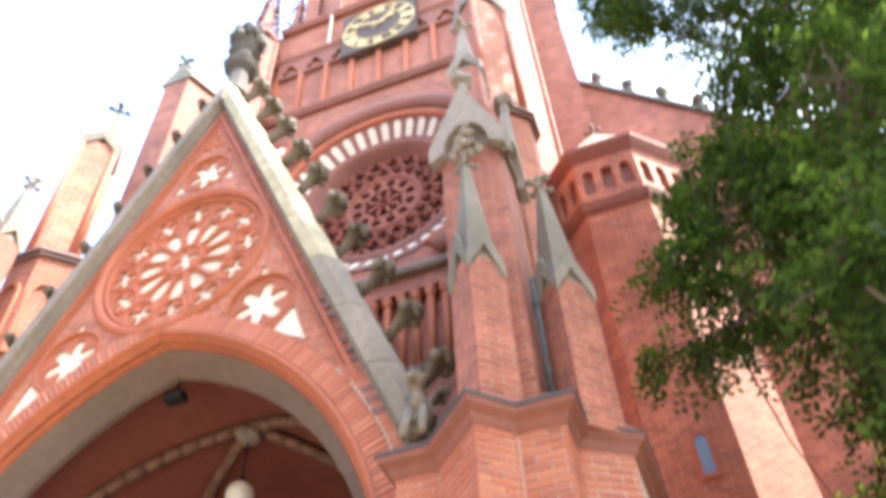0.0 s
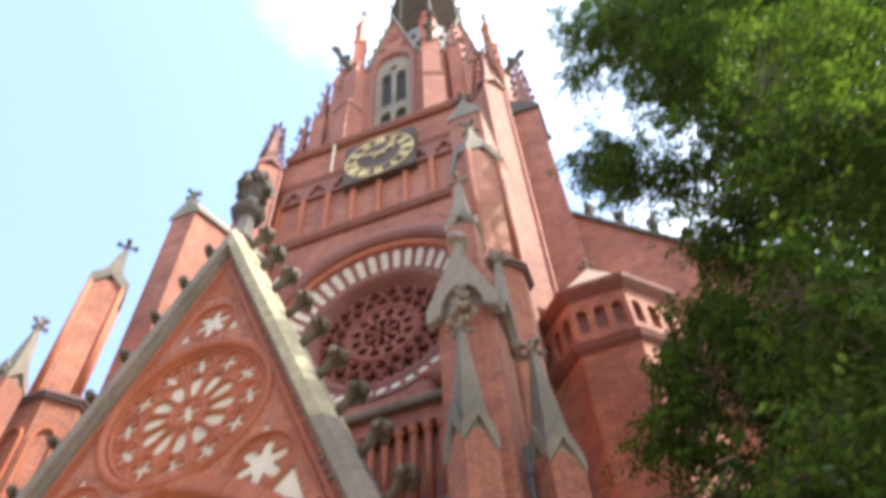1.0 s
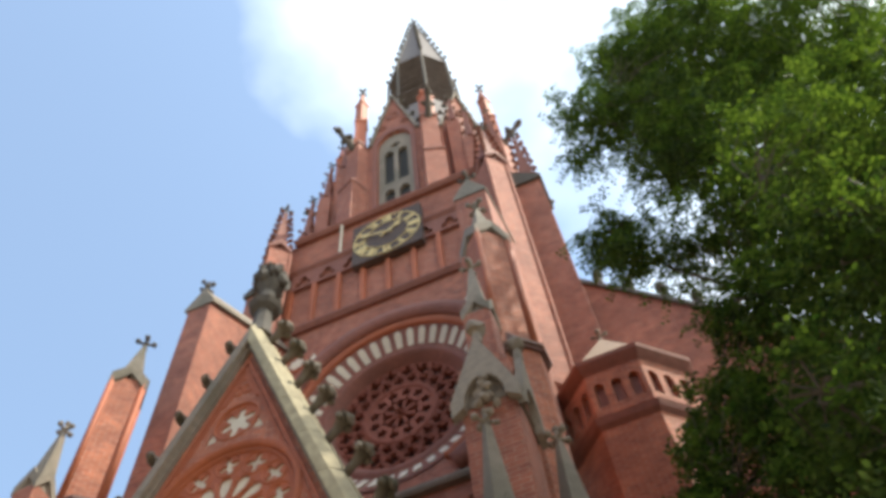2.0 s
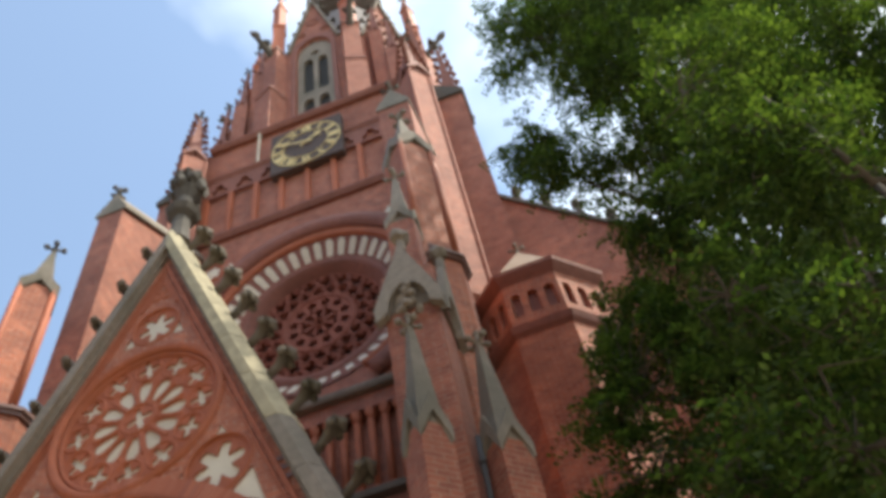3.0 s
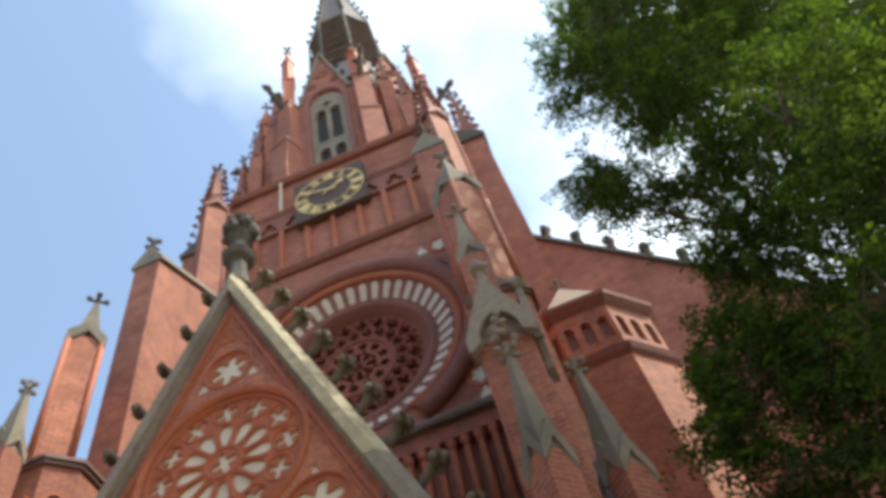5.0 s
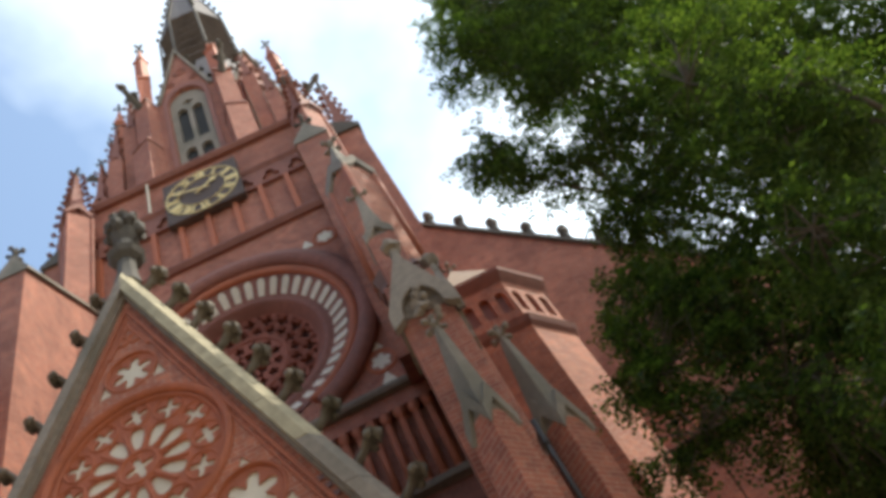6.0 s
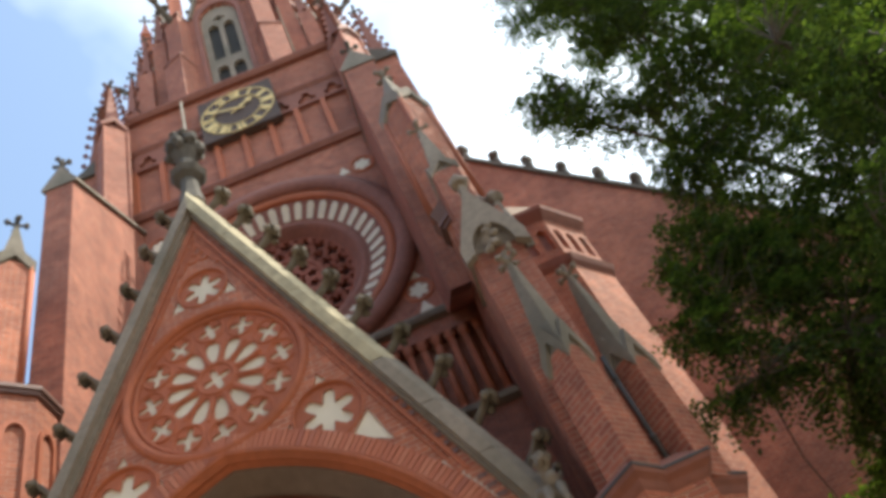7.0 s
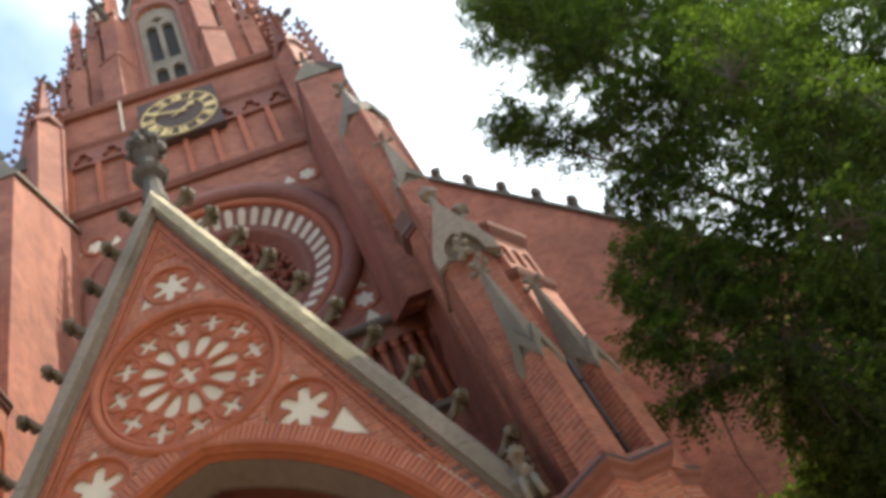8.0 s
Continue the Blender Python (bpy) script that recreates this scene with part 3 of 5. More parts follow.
bm = bmesh.new()
bmesh.ops.create_uvsphere(bm, u_segments=20, v_segments=12, radius=0.2, matrix=Matrix.Translation((0, 2.3, 7.6)))
part("globe", bm, OPAL, lamp, smooth=True)
bm = bmesh.new()
lean(bm, (0, 2.3, 7.78), (0, 2.3, 8.5), 0.012, 0.012)
lean(bm, (0, 2.3, 7.76), (0, 2.3, 7.86), 0.07, 0.04, 10)
part("rod", bm, IRON, lamp)


# ---- piers with their pinnacles, either side of the porch ----
def pier_plan(s, g=0.0):
    pts = [(3.42 - g, 2.6), (3.42 - g, -0.38 - g), (3.83 - g * 0.4, -0.38 - g), (4.33, -0.9 - g * 1.4), (4.62 + g * 0.2, -0.60 - g), (5.02 + g, -0.60 - g), (5.02 + g, -0.2), (5.45 + g, 0.1), (5.45 + g, 2.6)]
    return [(s * x, y) for x, y in pts]


def pier(s, label):
    p = thing("pinnacled_pier", label, "church pier", (s * 4.3, 0, 0), "piers beside the porch")
    bm = bmesh.new()
    prism(bm, pier_plan(s, -0.012), 0.0, 5.56)
    part("pier_core", bm, MORTAR if s > 0 else BRICK, p)
    bm = bmesh.new()
    prism(bm, pier_plan(s, 0.0), 0.0, 3.9 if s > 0 else 5.56)
    part("pier_base", bm, BRICK, p)
    bm = bmesh.new()
    loft(bm, [[(x, y, z) for x, y in pier_plan(s, g)] for z, g in ((5.42, 0.0), (5.46, 0.03), (5.52, 0.05), (5.57, 0.12), (5.62, 0.13))])
    part("cornice", bm, TERRA_DARK, p)
    bm = bmesh.new()
    loft(bm, [[(x, y, z) for x, y in pier_plan(s, g)] for z, g in ((5.622, 0.14), (5.655, 0.14), (5.672, 0.09))])
    part("cornice_flashing", bm, LEAD, p, "blue-grey lead flashing")
    bm = bmesh.new()
    loft(bm, [[(x, y, z) for x, y in pier_plan(s, g)] for z, g in ((5.673, 0.085), (5.86, -0.12))])
    part("cornice_slope", bm, TERRA_DARK, p)
    # slim front shaft set cornerwise, with its spirelet
    bm = bmesh.new()
    prism(bm, ngon(s * 4.40, -0.56, 0.29, 4, 0), 5.6, 7.5)
    part("front_shaft", bm, BRICK_TOWER, p)
    spirelet(p, s * 4.40, -0.60, 7.42, 9.2, 0.29, 0, STONE, 0.24, low=-0.16, slim=0.86)
    # outer shaft
    bm = bmesh.new()
    prism(bm, ngon(s * 5.14, 0.02, 0.30, 4, 0), 5.6, 7.4)
    part("outer_shaft", bm, BRICK_TOWER, p)
    spirelet(p, s * 5.14, 0.0, 7.34, 9.1, 0.31, 0, STONE, 0.24, low=-0.16, slim=0.86)
    bm = bmesh.new()
    lean(bm, (s * 4.88, -0.14, 5.7), (s * 4.88, -0.14, 7.6), 0.032, 0.032, 10)
    for z in (6.3, 7.2):
        lean(bm, (s * 4.88, -0.14, z), (s * 4.88, -0.14, z + 0.06), 0.042, 0.042, 10)
    part("drainpipe", bm, LEAD, p, "dark metal downpipe", smooth=True)
    # tall square shaft with a stone aedicule
    bm = bmesh.new()
    box(bm, *sorted((s * 4.02, s * 4.78)), -0.3, 0.55, 5.6, 10.8)
    part("tall_shaft", bm, BRICK_TOWER, p)
    bm = bmesh.new()
    cxs = s * 4.40
    half = 0.43
    notch = [(0.3 * math.cos(u), 9.85 + 0.52 * math.sin(u)) for u in [math.pi * j / 12 for j in range(13)]]
    face = [(half + 0.06, 9.72), (half + 0.06, 10.0), (0, 11.3), (-half - 0.06, 10.0), (-half - 0.06, 9.72)] + notch[::-1]
    pierced(bm, [(cxs + x, z) for x, z in face], [], -0.46, -0.32)
    aed = part("aedicule_gable", bm, STONE, p, "lichened stone gablet with a round-arched recess")
    bm = bmesh.new()
    pierced(bm, [(0.12 + x * 0.95, z - 0.04) for x, z in face], [], s * 4.92, s * 4.81)
    for v in bm.verts:
        v.co = Vector((v.co.y, v.co.x, v.co.z))
    part("side_gable", bm, STONE, aed)
    bm = bmesh.new()
    slab(bm, [(cxs - half, 9.95), (cxs + half, 9.95), (cxs, 11.2)], -0.32, 0.75)
    part("aedicule_roof", bm, STONE, aed)
    for q in ((4.41, -0.36, 11.5), (4.86, 0.12, 11.38)):
        bm = bmesh.new()
        lean(bm, (s * q[0], q[1], q[2] - 0.3), (s * q[0], q[1], q[2]), 0.08, 0.07)
        blob(bm, (s * q[0], q[1], q[2] + 0.06), 0.15, 2, 0.5)
        part("knob", bm, STONE, aed)
    bm = bmesh.new()
    for i in range(9):
        a = 2.4 * i
        blob(bm, (s * 4.40 + 0.13 * math.cos(a) * (1 - i / 12), -0.42 - 0.03 * (i % 3), 9.75 + 0.065 * i), 0.075, 1, 0.9)
    part("leaf_carving", bm, STONE, aed)
    bm = bmesh.new()
    prism(bm, ngon(s * 4.38, 0.22, 0.33, 4, math.pi / 4), 10.6, 12.5)
    part("upper_shaft", bm, BRICK_TOWER, p)
    spirelet(p, s * 4.38, 0.22, 12.55, 14.1, 0.34, math.pi / 4, STONE, 0.26, low=-0.16, slim=0.8)
    # eight-sided stage with blind niches and a sloping cap; a slimmer one on the shaded side
    ox, orad = (s * 4.28, 0.8) if s < 0 else (4.58, 0.5)
    bm = bmesh.new()
    prism(bm, ngon(ox, 1.5, orad, 8, math.pi / 8), 5.6, 12.55)
    stage = part("octagon_stage", bm, BRICK, p)
    for i in range(8):
        a = math.pi / 4 * i
        if math.sin(a) > 0.5 or s > 0:
            continue
        bm = bmesh.new()
        d = Vector((math.cos(a), math.sin(a), 0))
        e = Vector((-d.y, d.x, 0))
        c = Vector((ox, 1.5, 0)) + d * 0.742
        outer = [(-0.24, 10.3), (0.24, 10.3)] + [(0.24 * math.cos(u), 11.6 + 0.36 * math.sin(u)) for u in [math.pi * j / 10 for j in range(11)]]
        inner = [(-0.16, 10.3), (0.16, 10.3)] + [(0.16 * math.cos(u), 11.6 + 0.27 * math.sin(u)) for u in [math.pi * j / 10 for j in range(11)]]
        for near, far in ((outer, inner),):
            k = len(near)
            rows = [[c + e * x + Vector((0, 0, z)) for x, z in near], [c + d * 0.06 + e * x + Vector((0, 0, z)) for x, z in near],
                    [c + d * 0.06 + e * x + Vector((0, 0, z)) for x, z in far], [c + d * 0.002 + e * x + Vector((0, 0, z)) for x, z in far]]
            loft(bm, rows, caps=False)
        part("blind_niche", bm, TERRA, stage)
    bm = bmesh.new()
    prism(bm, ngon(ox, 1.5, orad + 0.06, 8, math.pi / 8), 12.55, 12.64)
    prism(bm, ngon(ox, 1.5, orad + 0.11, 8, math.pi / 8), 12.642, 12.72)
    prism(bm, ngon(ox, 1.5, orad + 0.09, 8, math.pi / 8), 12.722, 13.0, ngon(s * 4.4, 1.42, 0.5, 8, math.pi / 8))
    part("stage_cap", bm, DARK_BRICK, p, "dark brick cap with a low slope")
    bm = bmesh.new()
    prism(bm, ngon(s * 4.5, 1.36, 0.5, 4, 0), 12.7, 16.7)
    part("rear_shaft", bm, BRICK, p)
    for i in range(4):
        a = math.pi / 2 * i
        bm = bmesh.new()
        lean(bm, (s * 4.5 + 0.5 * math.cos(a), 1.36 + 0.5 * math.sin(a), 12.9), (s * 4.5 + 0.5 * math.cos(a), 1.36 + 0.5 * math.sin(a), 16.6), 0.07, 0.07)
        part("shaft_roll", bm, TERRA, p, smooth=True)
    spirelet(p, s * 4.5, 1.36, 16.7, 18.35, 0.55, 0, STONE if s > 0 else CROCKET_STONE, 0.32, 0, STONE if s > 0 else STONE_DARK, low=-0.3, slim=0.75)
    return p


pier_right = pier(1, "brick corner pier with lichened stone pinnacles, its courses clearly seen")
pier_left = pier(-1, "brick corner pier with stone-tipped pinnacles, sunlit along one side")

# ---- tower ----
TY = 6.32
tower = thing("church_tower", "tall red brick church tower with rose window, clock and octagonal belfry", "church tower", (0, 12, 0))
bm = bmesh.new()
pierced(bm, [(-4.6, 0), (4.6, 0), (4.6, 24.3), (-4.6, 24.3)], [disc(0, 19.25, 3.3, 64), [(-4.45, 12.5), (4.45, 12.5), (4.45, 14.85), (-4.45, 14.85)]], TY, TY + 0.55)
box(bm, -4.6, 4.6, TY + 1.3, TY + 1.6, 0, 30)
part("front_wall", bm, BRICK_TOWER, tower)
bm = bmesh.new()
box(bm, -4.6, 4.6, TY + 0.05, TY + 1.3, 24.3, 30.9)
part("upper_front_wall", bm, BRICK_TOWER, tower)
bm = bmesh.new()
prism(bm, [(5.05, TY + 0.02), (5.05, 18.3), (-5.05, 18.3), (-5.05, TY + 0.02), (-4.62, TY + 0.02), (-4.62, 16), (4.62, 16), (4.62, TY + 0.02)], 0, 30.9)
part("side_walls", bm, BRICK_TOWER, tower)

# front buttresses of the tower with saddle-roofed heads
for s in (1, -1):
    bm = bmesh.new()
    bi, bo = (3.78, 4.66) if s > 0 else (3.84, 4.58)
    foot = ((0, 0) if s < 0 else (12.2, 15.3))
    loft(bm, [[(s * bi, 2.4, foot[0]), (s * bo, 2.4, foot[0]), (s * bo, TY, foot[1]), (s * bi, TY, foot[1])], [(s * bi, 2.4, 21.3), (s * bo, 2.4, 21.3), (s * bo, TY, 23.6), (s * bi, TY, 23.6)]])
    butt = part("front_buttress", bm, BRICK_TOWER, tower)
    if s > 0:
        bm = bmesh.new()
        box(bm, 4.28, 4.655, 2.42, 4.4, 0, 13.2)
        part("buttress_foot", bm, BRICK_TOWER, butt)
    bm = bmesh.new()
    loft(bm, [[(s * 3.74, y, z), (s * 4.22, y, z + 0.85), (s * 4.70, y, z), (s * 4.70, y, z - 0.12), (s * 3.74, y, z - 0.12)] for y, z in ((2.36, 21.42), (TY, 23.72))])
    part("buttress_roof", bm, STONE, butt)
    bm = bmesh.new()
    finial(bm, (s * 4.22, 2.45, 22.3), 0.33)
    part("finial", bm, STONE_DARK, butt)
    bm = bmesh.new()
    loft(bm, [[(s * 5.05, TY + 0.04, 0), (s * 6.1, TY + 0.04, 0), (s * 6.1, 7.7, 0), (s * 5.05, 7.7, 0)], [(s * 5.05, TY + 0.04, 28.3), (s * 6.1, TY + 0.04, 28.3), (s * 6.1, 7.7, 28.3), (s * 5.05, 7.7, 28.3)]])
    sb = part("side_buttress", bm, BRICK_TOWER, tower)
    bm = bmesh.new()
    loft(bm, [[(s * 5.0, y, 28.3), (s * 5.0, y, 29.6), (s * 6.2, y, 28.5), (s * 6.2, y, 28.3)] for y in (TY - 0.08, 7.8)])
    part("buttress_cap", bm, STONE_DARK, sb)
    spirelet(tower, s * 5.72, 6.95, 29.2, 34.0, 0.52, math.pi / 4, TERRA_DARK, 0.36, 6, STONE_DARK)
    # corner turret with a crocketed spire
    bm = bmesh.new()
    low = 5.0 if s < 0 else 15.4
    prism(bm, ngon(s * 4.55, 5.8, 0.58, 4, 0), low + 1.0, 29.4)
    prism(bm, ngon(s * 4.7, 6.25, 0.1, 4, 0), low, low + 1.0, ngon(s * 4.55, 5.8, 0.58, 4, 0))
    ct = part("corner_turret", bm, BRICK_TOWER, tower)
    for i in range(4):
        a = math.pi / 2 * i
        bm = bmesh.new()
        lean(bm, (s * 4.55 + 0.58 * math.cos(a), 5.8 + 0.58 * math.sin(a), low + 1.0), (s * 4.55 + 0.58 * math.cos(a), 5.8 + 0.58 * math.sin(a), 29.3), 0.07, 0.07)
        part("turret_roll", bm, BRICK_TOWER, ct)
    spirelet(tower, s * 4.58, 5.75, 29.5, 33.3, 0.62, 0, TERRA_DARK, 0.36, 7, STONE_DARK)

# gallery of round columns under the rose
bm = bmesh.new()
box(bm, -4.44, 4.44, TY + 0.34, TY + 0.6, 12.51, 14.84)
part("gallery_back", bm, BRICK_TOWER, tower)
for i in range(25):
    x = -4.32 + 0.36 * i
    bm = bmesh.new()
    lean(bm, (x, TY + 0.15, 12.5), (x, TY + 0.15, 14.75), 0.095, 0.095, 10)
    lean(bm, (x, TY + 0.15, 14.55), (x, TY + 0.15, 14.85), 0.085, 0.17, 10)
    lean(bm, (x, TY + 0.15, 12.5), (x, TY + 0.15, 12.68), 0.14, 0.09, 10)
    part("gallery_column", bm, TERRA, tower, smooth=True)
bm = bmesh.new()
loft(bm, [[(x, y, z) for y, z in ((TY + 0.02, 15.3), (TY - 0.2, 15.3), (TY - 0.26, 15.38), (TY - 0.26, 15.46), (TY + 0.02, 15.62))] for x in (-4.59, 4.59)])
part("rose_sill", bm, STONE, tower, "mossy stone sill")
bm = bmesh.new()
loft(bm, [[(x, y, z) for y, z in ((TY + 0.02, 12.2), (TY - 0.2, 12.25), (TY - 0.25, 12.37), (TY + 0.02, 12.5))] for x in (-4.59, 4.59)])
part("gallery_sill", bm, STONE, tower, "mossy stone sill")

# rose window
rose = bmesh.new()
CZ = 19.25
hood(rose, 0, CZ, 3.42, 3.98, TY - 0.3, TY + 0.1, -63, 243, 80, 0.16)
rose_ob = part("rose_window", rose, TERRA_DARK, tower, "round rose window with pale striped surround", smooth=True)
bm = bmesh.new()
hood(bm, 0, CZ, 3.14, 3.42, TY - 0.12, TY + 0.2, -64, 244, 80, 0.08)
part("outer_roll", bm, TERRA, rose_ob, smooth=True)
bm = bmesh.new()
rows = []
for r, y in ((3.2, TY + 0.02), (3.12, TY + 0.04), (2.52, TY + 0.36), (2.5, TY + 0.36), (2.42, TY + 0.3), (2.3, TY + 0.3), (2.25, TY + 0.45), (2.05, TY + 0.55), (2.0, TY + 0.95)):
    rows.append([(r * math.cos(2 * math.pi * i / 80), y, CZ + r * math.sin(2 * math.pi * i / 80)) for i in range(80)])
loft(bm, rows, caps=False)
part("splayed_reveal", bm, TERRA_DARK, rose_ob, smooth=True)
for i in range(44):
    a = 2 * math.pi * (i + 0.5) / 44
    bm = bmesh.new()
    ca, sa = math.cos(a), math.sin(a)
    prof = [(-0.1, 0.0), (0.1, 0.0), (0.12, 0.42), (0.085, 0.5), (0.0, 0.53), (-0.085, 0.5), (-0.12, 0.42)]
    lo, hi = [], []
    for w, u in prof:
        r = 2.58 + u * 0.92
        y = TY + 0.335 - u * 0.545
        for lst, off in ((lo, 0.03), (hi, -0.025)):
            lst.append((r * ca - w * sa, y + off, CZ + r * sa + w * ca))
    loft(bm, [lo, hi])
    part("pale_stripe", bm, PLASTER, rose_ob)
def cell(r0, r1, a, w0, w1):
    """A pointed opening between two radii, w0 and w1 wide at its inner and outer part."""
    out = []
    for u, w in ((0.0, 0.25), (0.12, 0.75), (0.35, 1.0), (0.65, 1.0), (0.88, 0.72), (1.0, 0.0)):
        out.append((r0 + (r1 - r0) * u, w * (w0 + (w1 - w0) * u) / 2))
    pts = out + [(r, -w) for r, w in out[-2::-1]]
    return [(r * math.cos(a) - w * math.sin(a), CZ + r * math.sin(a) + w * math.cos(a)) for r, w in pts]


holes = [foils(0, CZ, 0.13, 4, 0.2, 0.4)]
for k in range(8):
    holes.append(cell(0.2, 0.58, math.pi / 4 * k, 0.12, 0.3))
for k in range(8):
    a = math.pi / 4 * (k + 0.5)
    holes.append(foils(0.55 * math.cos(a), CZ + 0.55 * math.sin(a), 0.1, 3, a, 0.42))
for k in range(12):
    a = math.pi / 6 * (k + 0.5)
    holes.append(foils(0.82 * math.cos(a), CZ + 0.82 * math.sin(a), 0.17, 5, a, 0.34))
for k in range(20):
    a = math.pi / 10 * k
    holes.append(foils(1.36 * math.cos(a), CZ + 1.36 * math.sin(a), 0.185, 4, a, 0.38))
    a += math.pi / 20
    holes.append(foils(1.74 * math.cos(a), CZ + 1.74 * math.sin(a), 0.225, 4, a, 0.38))
    holes.append(cell(1.86, 1.99, a - math.pi / 20, 0.14, 0.2))
bm = bmesh.new()
pierced(bm, disc(0, CZ, 2.04, 72), holes, TY + 0.6, TY + 0.76)
part("rose_tracery", bm, TRACERY, rose_ob, "dark red pierced tracery")
for r0, r1 in ((1.03, 1.15), (0.15, 0.19)):
    bm = bmesh.new()
    ring(bm, 0, CZ, r0, r1, TY + 0.54, TY + 0.66, 48, 0.03)
    part("tracery_ring", bm, TRACERY, rose_ob, smooth=True)
for k in range(20):
    for r, rr, half in ((1.36, 0.2, 0), (1.74, 0.24, 0.5)):
        a = math.pi / 10 * (k + half)
        bm = bmesh.new()
        ring(bm, r * math.cos(a), CZ + r * math.sin(a), rr - 0.012, rr + 0.022, TY + 0.565, TY + 0.61, 16)
        part("tracery_ring", bm, TRACERY, rose_ob)
bm = bmesh.new()
slab(bm, disc(0, CZ, 2.1, 48), TY + 0.85, TY + 0.9)
part("rose_glass", bm, ROSE_GLASS, rose_ob, "dark leaded glass behind the tracery")
# stars and triangles in the four corners round the rose
for sx in (1, -1):
    for sz in (1, -1):
        cx, cz = sx * 3.35, CZ + sz * (3.4 if sz > 0 else 2.75)
        if sz > 0:
            cx = sx * 3.35
        bm = bmesh.new()
        ring(bm, cx, cz, 0.33, 0.42, TY - 0.05, TY + 0.05, 24, 0.02)
        corner = part("corner_roundel", bm, TERRA, tower)
        bm = bmesh.new()
        slab(bm, foils(cx, cz, 0.27, 6, 0.3), TY - 0.006, TY + 0.02)
        part("star", bm, PLASTER, corner)
        for q in (1, -1):
            bm = bmesh.new()
            tx = cx + (0.0 if sz < 0 else q * 0.62)
            tz = cz + (q * 0.62 if sz < 0 else 0.0)
            slab(bm, [(tx - 0.2, tz - 0.17), (tx + 0.2, tz - 0.17), (tx, tz + 0.22)], TY - 0.006, TY + 0.02)
            part("triangle", bm, PLASTER, corner)

# belts and blind arcade
def belt(z, h, proj, mat, name="belt_course"):
    bm = bmesh.new()
    loft(bm, [[(x, y, q) for y, q in ((TY + 0.1, z), (TY - proj * 0.5, z), (TY - proj, z + h * 0.5), (TY - proj, z + h * 0.75), (TY + 0.1, z + h))] for x in (-4.14, 4.14)])
    part(name, bm, mat, tower)


belt(24.25, 0.35, 0.25, TERRA_DARK)
belt(28.25, 0.3, 0.22, TERRA_DARK)
belt(30.7, 0.35, 0.25, TERRA_DARK, "parapet_course")
for i in range(9):
    x = -4.0 + i
    bm = bmesh.new()
    box(bm, x - 0.09, x + 0.09, TY - 0.1, TY + 0.06, 24.6, 27.2)
    part("pilaster", bm, TERRA, tower)
for i in range(8):
    x = -3.5 + i
    bm = bmesh.new()
    pierced(bm, [(x - 0.498, 27.2), (x + 0.498, 27.2), (x + 0.498, 28.24), (x - 0.498, 28.24)], [foils(x, 27.6, 0.38, 3, math.pi / 2, 0.45)], TY - 0.1, TY + 0.06)
    part("arcade_arch", bm, TERRA_DARK, tower)

# clock
clock = thing("tower_clock", "black square clock plate with gilt Roman numerals and hands", "clock", (0, 6.0, 28.25))
bm = bmesh.new()
CX, CK, CY = 0.07, 28.27, TY - 0.3
box(bm, CX - 1.42, CX + 1.42, CY, TY - 0.02, CK - 1.42, CK + 1.42)
part("plate", bm, PLATE, clock)
for r0, r1 in ((1.33, 1.38), (0.88, 0.91)):
    bm = bmesh.new()
    ring(bm, CX, CK, r0, r1, CY - 0.03, CY + 0.01, 64)
    part("minute_ring", bm, GILT, clock)
NUM = ["XII", "I", "II", "III", "IV", "V", "VI", "VII", "VIII", "IX", "X", "XI"]
for k, txt in enumerate(NUM):
    a = math.pi / 2 - math.pi / 6 * k
    bm = bmesh.new()
    wide = {"I": 0.10, "V": 0.2, "X": 0.2}
    total = sum(wide[c] for c in txt)
    u = -total / 2
    er, et = Vector((math.cos(a), 0, math.sin(a))), Vector((math.sin(a), 0, -math.cos(a)))
    c0 = Vector((CX, CY - 0.02, CK)) + er * 1.12
    def stroke(p, q, w=0.05):
        p3, q3 = c0 + et * p[0] + er * p[1], c0 + et * q[0] + er * q[1]
        d = (q3 - p3).normalized()
        nrm = Vector((0, 1, 0)).cross(d) * w
        rows = [[p3 + nrm, p3 - nrm, q3 - nrm, q3 + nrm], [v + Vector((0, 0.025, 0)) for v in (p3 + nrm, p3 - nrm, q3 - nrm, q3 + nrm)]]
        loft(bm, rows)
    for ch in txt:
        w = wide[ch]
        m = u + w / 2
        if ch == "I":
            stroke((m, -0.2), (m, 0.2))
        elif ch == "V":
            stroke((m - 0.08, 0.2), (m, -0.2)), stroke((m + 0.08, 0.2), (m, -0.2), 0.024)
        else:
            stroke((m - 0.08, 0.2), (m + 0.08, -0.2)), stroke((m + 0.08, 0.2), (m - 0.08, -0.2), 0.024)
        u += w
    part("numeral", bm, GILT, clock)
for name, ang, length, w in (("hour_hand", 90 - 54, 0.78, 0.075), ("minute_hand", 90 + 72, 1.15, 0.06)):
    bm = bmesh.new()
    d = Vector((math.cos(radians(ang)), 0, math.sin(radians(ang))))
    nrm = Vector((-d.z, 0, d.x))
    c = Vector((CX, CY - 0.08 if name == "hour_hand" else CY - 0.11, CK))
    prof = [(-0.3, 0.03), (0.0, 0.05), (length * 0.62, w * 0.7), (length * 0.72, w * 2.1), (length, 0.005)]
    pts = [c + d * u + nrm * v for u, v in prof] + [c + d * u - nrm * v for u, v in prof[::-1]]
    loft(bm, [pts, [q + Vector((0, 0.02, 0)) for q in pts]])
    part(name, bm, GILT, clock)

# pale conductor rod beside the clock
bm = bmesh.new()
lean(bm, (-1.98, TY - 0.14, 28.5), (-1.98, TY - 0.14, 30.8), 0.05, 0.05, 8)
